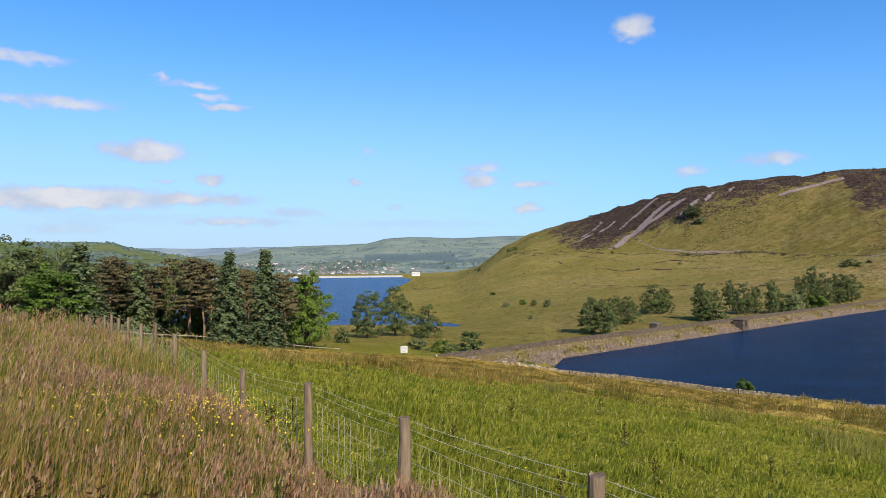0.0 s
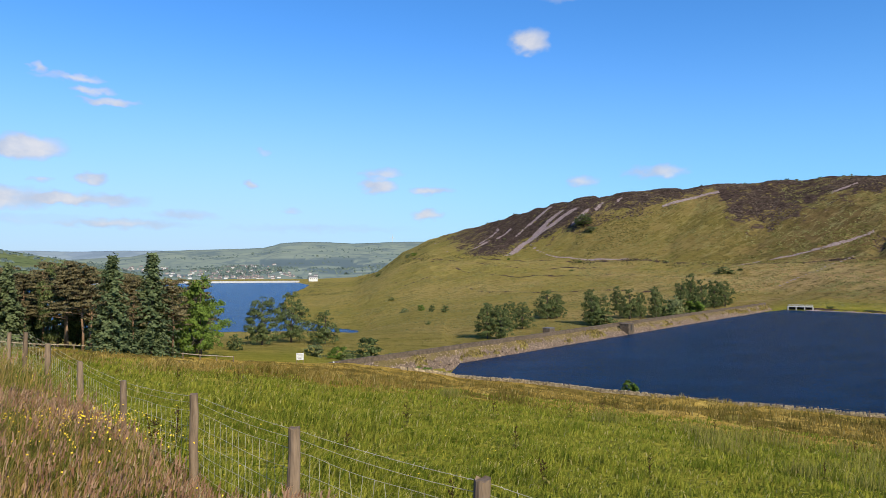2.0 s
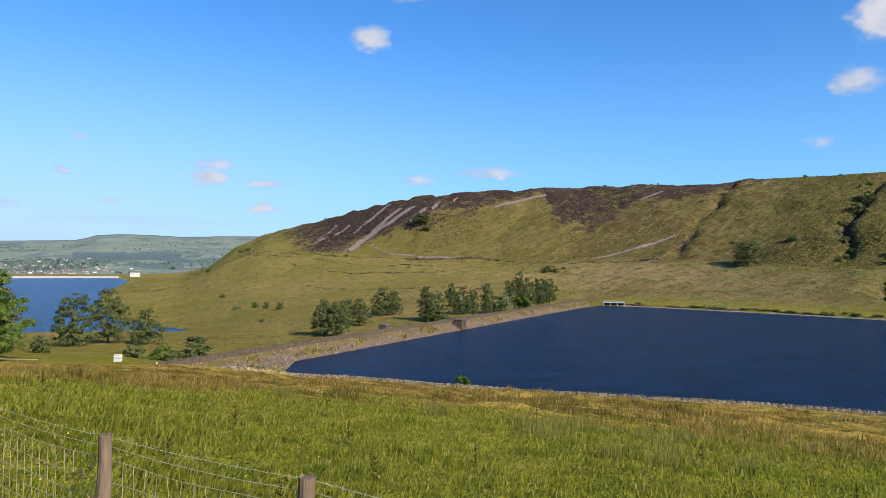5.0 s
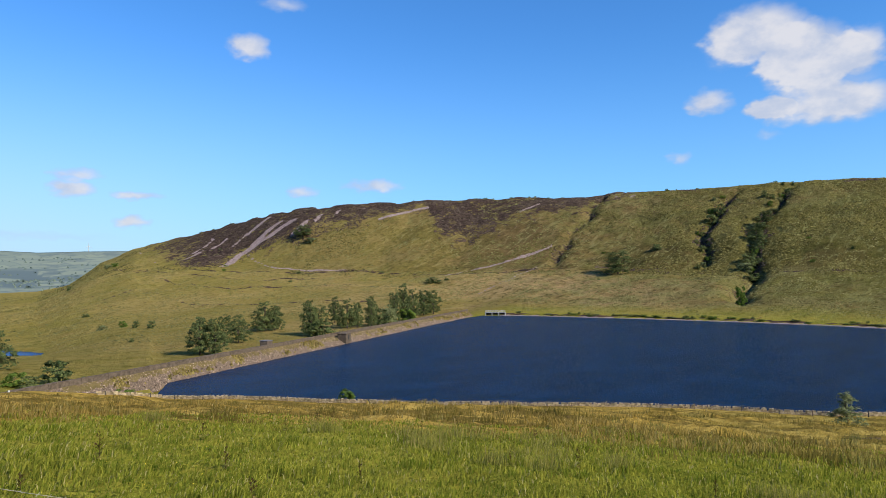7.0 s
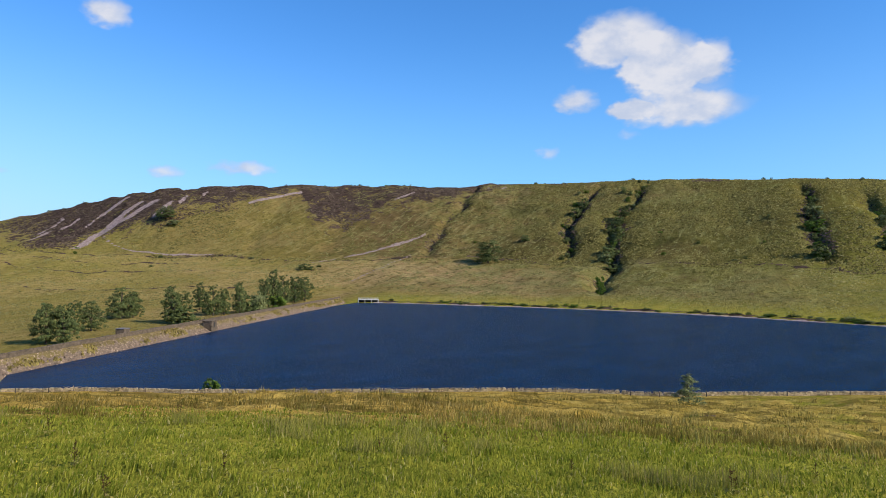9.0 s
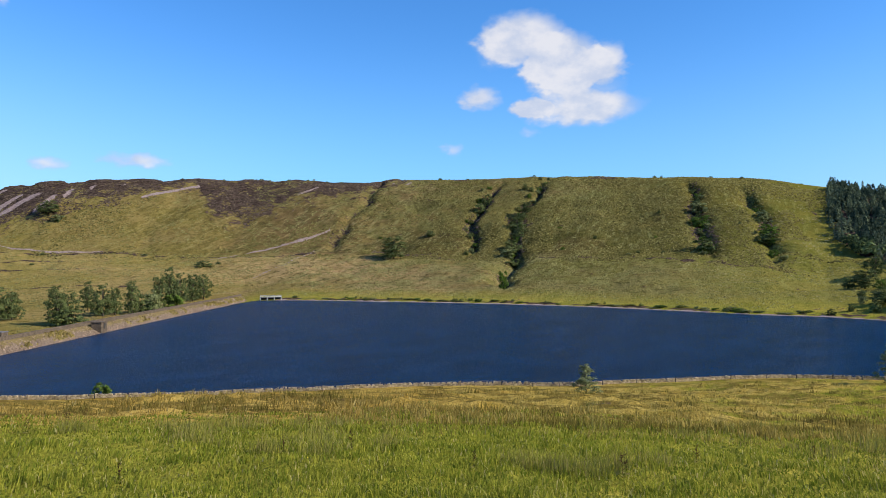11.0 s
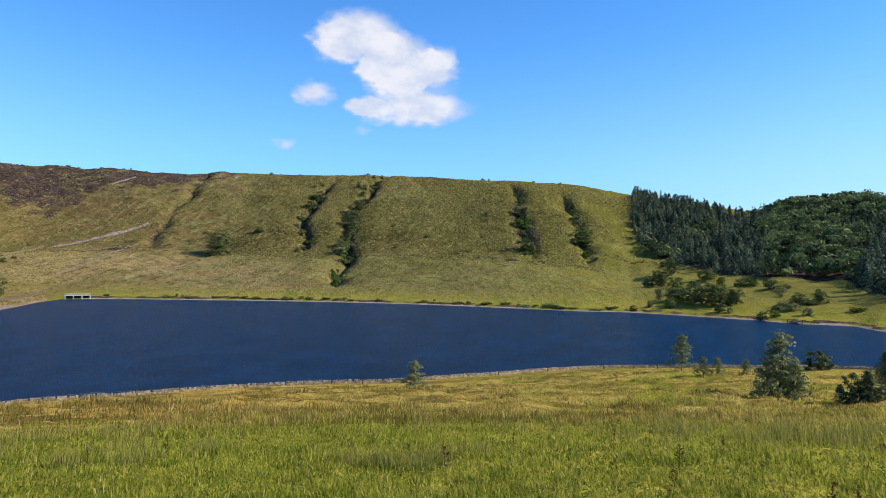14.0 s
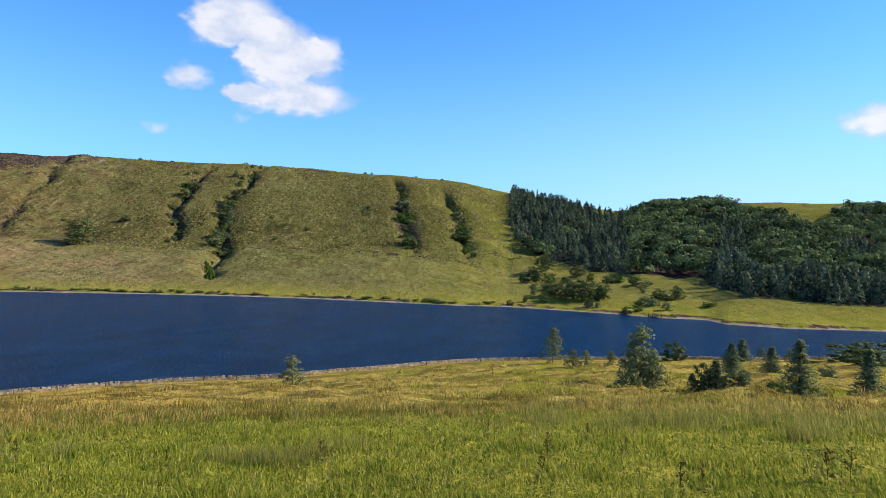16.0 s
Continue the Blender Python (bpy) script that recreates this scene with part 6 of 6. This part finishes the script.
# ---- grass ----
def blade_material(name, low, high, tip, patch_scale=0.25, banded=None):
    m, n, bsdf = material(name, 0.9, 0.0)
    low, high, tip = (tuple(0.76 * v for v in c) for c in (low, high, tip))
    rnd = n.put("ShaderNodeNewGeometry", "Random Per Island")
    co = n.put("ShaderNodeTexCoord", 3)
    patch = n.noise(co, patch_scale, 4.0, 0.6)
    f = n.math("ADD", n.math("MULTIPLY", rnd, 0.5), n.math("MULTIPLY", patch, 0.6))
    fleck = n.noise(co, patch_scale * 6.0, 3.0, 0.6)
    f = n.math("ADD", f, n.math("MULTIPLY", n.math("SUBTRACT", fleck, 0.5), 0.7))
    c = n.mix(n.step(f, 0.25, 0.85), low, high)
    c = n.mix(n.step(rnd, 0.92, 0.97), c, tip)
    if banded:
        lie = n.tree.nodes.new("ShaderNodeMapping")
        lie.vector_type = "TEXTURE"
        lie.inputs["Rotation"].default_value = (0.0, 0.0, -radians(57.0))
        lie.inputs["Scale"].default_value = (13.0, 3.2, 60.0)
        n.tree.links.new(co, lie.inputs[0])
        bands = n.noise(lie.outputs[0], 1.0, 5.0, 0.68, 0.6)
        spread = n.tree.nodes.new("ShaderNodeSeparateXYZ")
        n.tree.links.new(co, spread.inputs[0])
        stand = n.math("ADD", n.math("MULTIPLY", n.math("ARCTAN2", spread.outputs[0], spread.outputs[1]), 57.3), n.math("MULTIPLY", n.math("SUBTRACT", n.noise(co, 0.05, 4.0), 0.5), 90.0))
        paler = n.step(stand, 28.0, 62.0)
        c = n.mix(n.math("MULTIPLY", paler, 0.8), c, n.mix(n.step(f, 0.25, 0.85), (0.250, 0.190, 0.042), (0.480, 0.385, 0.115)))
        # the same bands on the blades: rush tone plus painted relief shading
        c = n.mix(n.step(bands, 0.48, 0.56, 0.0, 0.88), c, banded)
    n.link(c, bsdf.inputs["Base Color"])
    glow = n.put("ShaderNodeBsdfTranslucent", Color=c)
    both = n.put("ShaderNodeMixShader", Fac=0.5, i1=bsdf.outputs[0], i2=glow)
    n.tree.links.new(both, n.tree.nodes["Material Output"].inputs[0])
    return m


MAT_BLADE = blade_material("pasture_blades", (0.155, 0.200, 0.020), (0.460, 0.440, 0.064), (0.54, 0.47, 0.18), 0.5)
MAT_DRY_BLADE = blade_material("dry_blades", (0.280, 0.195, 0.040), (0.500, 0.360, 0.110), (0.60, 0.48, 0.20), 0.25, (0.150, 0.122, 0.026))
MAT_RUSH = blade_material("rush_blades", (0.200, 0.210, 0.040), (0.460, 0.400, 0.110), (0.40, 0.31, 0.13))
MAT_TALL = blade_material("tall_stems", (0.150, 0.190, 0.030), (0.580, 0.390, 0.125), (0.64, 0.47, 0.22), 0.8)
MAT_SEED = blade_material("pink_seed_heads", (0.360, 0.190, 0.105), (0.620, 0.395, 0.235), (0.66, 0.50, 0.27), 0.9)
MAT_FLOWER = mottled("yellow_petals", (0.70, 0.48, 0.02), (0.85, 0.62, 0.04), 5.0, 0.6, 0.3, 0.0)
MAT_DOCK = blade_material("brown_dock", (0.080, 0.055, 0.024), (0.190, 0.110, 0.050), (0.10, 0.12, 0.03))


def outside_fence(x, y):
    """Positive on the pasture's side of the fence."""
    ax, ay = 3.25, 0.12
    bx, by = -2.87, 9.83
    return ((x - ax) * (by - ay) - (y - ay) * (bx - ax)) / math.hypot(bx - ax, by - ay)


def ground_many(x, y):
    return many_spots(x, y)[0]


def blades(rng, x, y, height, width, bend, z=None):
    """Bent blades, each of a root pair, a middle pair and a tip."""
    n = len(x)
    z = ground_many(x, y) - 0.02 if z is None else z
    a = rng.uniform(0, 2 * np.pi, n)
    lean = rng.normal(0.6, 0.9, n)
    lx, ly = np.cos(lean) * bend, np.sin(lean) * bend
    cx, cy = np.cos(a) * width, np.sin(a) * width
    root = np.stack([x, y, z], 1)
    side = np.stack([cx, cy, np.zeros(n)], 1) * 0.5
    midp = root + np.stack([lx * height * 0.3, ly * height * 0.3, height * 0.6], 1)
    tip = root + np.stack([lx * height, ly * height, height * np.sqrt(np.clip(1 - bend ** 2, 0.2, 1))], 1)
    v = np.stack([root - side, root + side, midp + side * 0.75, midp - side * 0.75, tip], 1).reshape(-1, 3)
    o = np.arange(n)[:, None] * 5
    f = np.concatenate([o + np.array([[0, 1, 2]]), o + np.array([[0, 2, 3]]), o + np.array([[3, 2, 4]])], 0)
    return v, f


def scatter(rng, count, b0, b1, d0, d1):
    b, d = np.radians(rng.uniform(b0, b1, count)), np.exp(rng.uniform(np.log(d0), np.log(d1), count))
    return d * np.sin(b), d * np.cos(b), d


def build_grass():
    rng = np.random.default_rng(3)
    x, y, d = scatter(rng, 225000, -38, 112, 2.6, 32)
    clump = fbm(x, y, 0.75, 2, 5) + 0.5 * fbm(x, y, 3.0, 2, 6)
    keep = (outside_fence(x, y) > 0.05) & (clump > -0.75)
    x, y, d, clump = x[keep], y[keep], d[keep], clump[keep]
    h = (0.06 + 0.20 * np.clip(clump + 0.30, 0, 1.2) ** 1.6 + 0.06 * rng.random(len(x)) ** 2) * np.interp(d, [3, 12, 32], [1.0, 1.15, 1.1])
    w = np.interp(d, [2.6, 8, 20, 42], [0.008, 0.014, 0.027, 0.05]) * rng.uniform(0.7, 1.3, len(x))
    v, f = blades(rng, x, y, h, w * 1.1, rng.uniform(0.5, 0.97, len(x)))
    tagged(new("pasture_grass", arrays_mesh("pasture_grass", v, f, MAT_BLADE)), "lush yellow-green pasture grass on the near slope", "grass", kind="stuff")
    # dry tussocky grass farther down: a thin cover, and tussocks of arching blades
    x, y, d = scatter(rng, 90000, -38, 112, 20, 135)
    edge = along(FIELD_EDGE, np.degrees(np.arctan2(x, y)), 1)
    tuft = fbm(x, y, 3.5, 3, 21)
    keep = (d < edge - 1.2) & (rng.random(len(x)) < np.interp(d, [20, 30], [0.2, 1]))
    x, y, d, tuft = x[keep], y[keep], d[keep], tuft[keep]
    v, f = blades(rng, x, y, 0.08 + 0.20 * np.clip(tuft + 0.3, 0, 1), np.interp(d, [24, 60, 135], [0.024, 0.05, 0.10]) * rng.uniform(0.6, 1.3, len(x)), rng.uniform(0.4, 0.95, len(x)))
    tx, ty, td = scatter(rng, 9000, -30, 112, 24, 130)
    edge = along(FIELD_EDGE, np.degrees(np.arctan2(tx, ty)), 1)
    fall = tx * math.sin(radians(FALL_BEARING)) + ty * math.cos(radians(FALL_BEARING))
    cross = tx * math.cos(radians(FALL_BEARING)) - ty * math.sin(radians(FALL_BEARING))
    keep = (td < edge - 1.5) & (fbm(cross / 3.2, fall, 5.0, 3, 23) + 0.5 * fbm(tx, ty, 2.0, 2, 25) > 0.02)
    tx, ty, td = tx[keep], ty[keep], td[keep]
    m = 14
    sz = np.repeat(rng.uniform(0.22, 0.55, len(tx)), m)
    x, y, d = np.repeat(tx, m), np.repeat(ty, m), np.repeat(td, m)
    x, y = x + rng.normal(0, 0.22, len(x)) * (sz / 0.4), y + rng.normal(0, 0.22, len(x)) * (sz / 0.4)
    v2, f2 = blades(rng, x, y, sz * rng.uniform(0.6, 1.1, len(x)), np.interp(d, [24, 60, 135], [0.03, 0.06, 0.11]) * rng.uniform(0.6, 1.3, len(x)), rng.uniform(0.2, 0.95, len(x)))
    tagged(new("dry_grass", arrays_mesh("dry_grass", np.concatenate([v, v2]), np.concatenate([f, f2 + len(v)]), MAT_DRY_BLADE)), "tawny tussocky moor grass below the pasture", "grass", kind="stuff")
    # rushes along the brow, thickest in one belt
    rx, ry, rh = [], [], []

    def rush_clump(b, d, many, spread, tall):
        cx, cy = at(b, d)
        rx.append(cx + rng.normal(0, spread, many))
        ry.append(cy + rng.normal(0, spread, many))
        rh.append(np.full(many, tall) * rng.uniform(0.55, 1.1, many))

    for k in range(60):
        b = rng.uniform(28, 112) if k % 3 else rng.uniform(52, 110)
        d = np.interp(b, [28, 60, 90, 112], [30, 26, 22, 21]) + rng.normal(0, 3.0) + (rng.uniform(0, 22) if k % 4 == 0 else 0)
        rush_clump(b, d, 34, 0.22, rng.uniform(0.3, 0.55))
    for k in range(70):
        b = rng.uniform(80, 111)
        rush_clump(b, 22.0 + rng.normal(0, 2.2) - 0.03 * (b - 77), 46, rng.uniform(0.15, 0.4), rng.uniform(0.3, 0.75))
    for k in range(34):
        rush_clump(rng.uniform(28, 42), rng.uniform(17, 24), 36, 0.24, rng.uniform(0.35, 0.6))
    for b, d in ((61.0, 13.5), (59.2, 13.8), (63.5, 13.3), (57.6, 14.2), (103, 17.5), (46, 17), (22, 21), (9, 24), (65.0, 14.5), (68.0, 15.0), (36.0, 15.5), (40.5, 15.0)):
        rush_clump(b, d, 150, 0.25, 0.5)
    x, y, h = np.concatenate(rx), np.concatenate(ry), np.concatenate(rh)
    d = np.hypot(x, y)
    v, f = blades(rng, x, y, h, np.interp(d, [12, 25, 60], [0.009, 0.017, 0.035]), rng.uniform(0.15, 0.85, len(x)))
    tagged(new("rushes", arrays_mesh("rushes", v, f, MAT_RUSH)), "upright brownish-green rush clumps along the brow", "rushes", kind="stuff")
    # tall seeding grass on the viewer's side of the fence
    x, y, d = scatter(rng, 90000, -62, 24, 1.8, 45)
    wx, wy, wd = scatter(rng, 16000, -200, 160, 1.5, 16)
    x, y, d = np.append(x, wx), np.append(y, wy), np.append(d, wd)
    keep = (outside_fence(x, y) < -0.1) & (fbm(x, y, 1.2, 3, 41) > -0.5)
    x, y, d = x[keep], y[keep], d[keep]
    h = np.clip(0.42 + 0.55 * fbm(x, y, 1.8, 3, 43) + rng.uniform(-0.12, 0.16, len(x)), 0.18, 0.95)
    near = np.where(d > 11, 1.25, np.clip(-outside_fence(x, y) / 0.5, 0.75, 1.12))
    h = h * near
    w = np.interp(d, [1.8, 6, 15, 45], [0.004, 0.008, 0.018, 0.045]) * rng.uniform(0.6, 1.3, len(x))
    bend = rng.uniform(0.1, 0.6, len(x))
    v, f = blades(rng, x, y, h, w, bend)
    tagged(new("tall_grass", arrays_mesh("tall_grass", v, f, MAT_TALL)), "tall straw-coloured grass inside the fence", "grass", kind="stuff")
    # feathery pink heads on part of it
    pick = (rng.random(len(x)) < np.clip(0.25 + 0.9 * fbm(x, y, 2.4, 3, 51), 0.06, 0.55))
    hx, hy, hh, hd = x[pick], y[pick], h[pick] * 1.05, d[pick]
    base = ground_many(hx, hy) + hh * 0.78
    V, F, off = [], [], 0
    for k in range(4):
        s = np.interp(hd, [1.8, 8, 45], [0.045, 0.07, 0.14])
        vv, ff = blades(rng, hx + rng.normal(0, 0.012, len(hx)), hy + rng.normal(0, 0.012, len(hx)), s * rng.uniform(0.8, 1.5, len(hx)), s * 0.20, rng.uniform(0.2, 0.85, len(hx)), z=base + k * s * 0.45)
        V.append(vv)
        F.append(ff + off)
        off += len(vv)
    tagged(new("seed_heads", arrays_mesh("seed_heads", np.concatenate(V), np.concatenate(F), MAT_SEED)), "pinkish-brown feathery grass seed heads", "grass", kind="stuff")
    # buttercups
    fx, fy, fd = scatter(rng, 1500, -36, 60, 3.5, 24)
    keep = np.where(outside_fence(fx, fy) > 0, rng.random(len(fx)) < 0.14, fbm(fx, fy, 2.6, 2, 61) > 0.16)
    fx, fy, fd = fx[keep], fy[keep], fd[keep]
    for cb, cd, many in ((-25.0, 8.8, 70), (-20.3, 9.2, 90), (-31.5, 7.5, 30), (-17.0, 7.4, 45), (-18.0, 8.6, 160), (-22.5, 8.4, 140)):
        cx, cy = at(cb, cd)
        fx, fy = np.append(fx, cx + rng.normal(0, 0.6, many)), np.append(fy, cy + rng.normal(0, 0.6, many))
    z = ground_many(fx, fy) + np.where(outside_fence(fx, fy) > 0, 0.27, 0.55)
    c = np.stack([fx, fy, z], 1)
    v, f = leaf_quads(rng, c, np.tile(np.array([[0.2, -0.6, 0.7]]), (len(c), 1)), 0.011)
    tagged(new("buttercups", arrays_mesh("buttercups", v, f, MAT_FLOWER)), "scattered small yellow buttercups in the grass", "flowers", kind="stuff")


build_grass()


def make_dock(seed, h=0.9):
    """A dock or thistle gone to seed: a stiff stem with side shoots, small leaves and knots of seed."""
    rng = np.random.default_rng(seed)
    ob = thing("dock_plant")
    bm = bmesh.new()
    tipx, tipy = rng.normal(0, 0.05, 2)
    add_tube(bm, [(0, 0, -0.05), (tipx * 0.4, tipy * 0.4, h * 0.5), (tipx, tipy, h)], [0.009, 0.007, 0.004], 5)
    pts = []
    for k in range(9):
        z = h * rng.uniform(0.25, 0.95)
        a = rng.uniform(0, 6.28)
        r = h * 0.20 * (1.1 - z / h) + 0.03
        e = Vector((math.cos(a) * r, math.sin(a) * r, z + r * 0.9))
        add_tube(bm, [(tipx * z / h, tipy * z / h, z), tuple(e)], [0.005, 0.003], 4)
        for s in np.linspace(0.3, 1, 5):
            pts.append([e.x * s, e.y * s, z + (e.z - z) * s])
    for z in np.linspace(0.5, 1.0, 12):
        pts.append([tipx * z, tipy * z, h * z])
    part("stem", bm, MAT_DOCK, ob)
    p = np.array(pts) + rng.normal(0, 0.008, (len(pts), 3))
    v, f = leaf_quads(rng, np.repeat(p, 3, 0) + rng.normal(0, 0.012, (len(p) * 3, 3)), np.tile(np.array([[0, 0, 1.0]]), (len(p) * 3, 1)), 0.022, 0.3)
    part("seed_head", arrays_mesh("seed_head", v, f, MAT_DOCK), MAT_DOCK, ob)
    low = np.stack([rng.normal(0, 0.10, 16), rng.normal(0, 0.10, 16), rng.uniform(0.05, 0.30, 16)], 1)
    v, f = leaf_quads(rng, low, rng.normal(0, 0.5, (16, 3)) + np.array([0, 0, 1.0]), 0.075, 0.4)
    part("leaf", arrays_mesh("leaf", v, f, MAT_RUSH), MAT_RUSH, ob)
    return ob


# bearing, distance and height of the weeds that stand out over the grass
WEEDS = ((-31.0, 4.2, 1.0), (-29.0, 3.8, 0.9), (-27.0, 4.4, 1.0), (-25.0, 3.6, 0.8), (-30.5, 5.4, 1.1), (-23.0, 5.0, 0.9), (-18.0, 4.2, 0.8), (-13.0, 5.6, 0.9), (-14.0, 9.0, 1.1), (-12.5, 10.0, 1.1), (-24.5, 17, 1.0), (-22.0, 21, 0.9), (-12.5, 19, 0.9), (-8.0, 20, 1.0), (0.8, 10.5, 0.7), (5.6, 14, 1.0), (7.5, 17, 0.8), (12.8, 18, 0.9), (14.6, 13, 0.9), (19.0, 22, 0.9), (21.5, 23, 1.0), (25.3, 12, 0.7), (37.5, 15, 0.8), (39.4, 22, 0.9), (43.0, 16, 0.9), (53.4, 13.2, 0.8), (65.6, 13.1, 1.0), (71.0, 16, 0.9), (84.5, 13.2, 1.2), (84.3, 11.0, 0.9), (95.5, 10.5, 1.0), (97.0, 10.7, 0.9), (105.3, 12.0, 1.1), (106.6, 12.2, 1.1), (87.3, 16.5, 0.8), (79.0, 18, 0.8), (30.0, 24, 0.9), (33.0, 25, 0.8), (17.0, 9.5, 0.8), (9.5, 8.0, 0.75))
docks = [make_dock(s) for s in (1, 2, 3)]
for k, (b, d, h) in enumerate(WEEDS):
    m = pose(*spot(b, d), 0, 0, 73 * k) @ Matrix.Scale(h / 1.3, 4)
    if k < 3:
        docks[k].matrix_basis = m
        ob = docks[k]
    else:
        ob = copy_thing(docks[k % 3], m)
    tagged(ob, "dark brown seeding dock standing in the grass", "weed", "docks in the pasture")
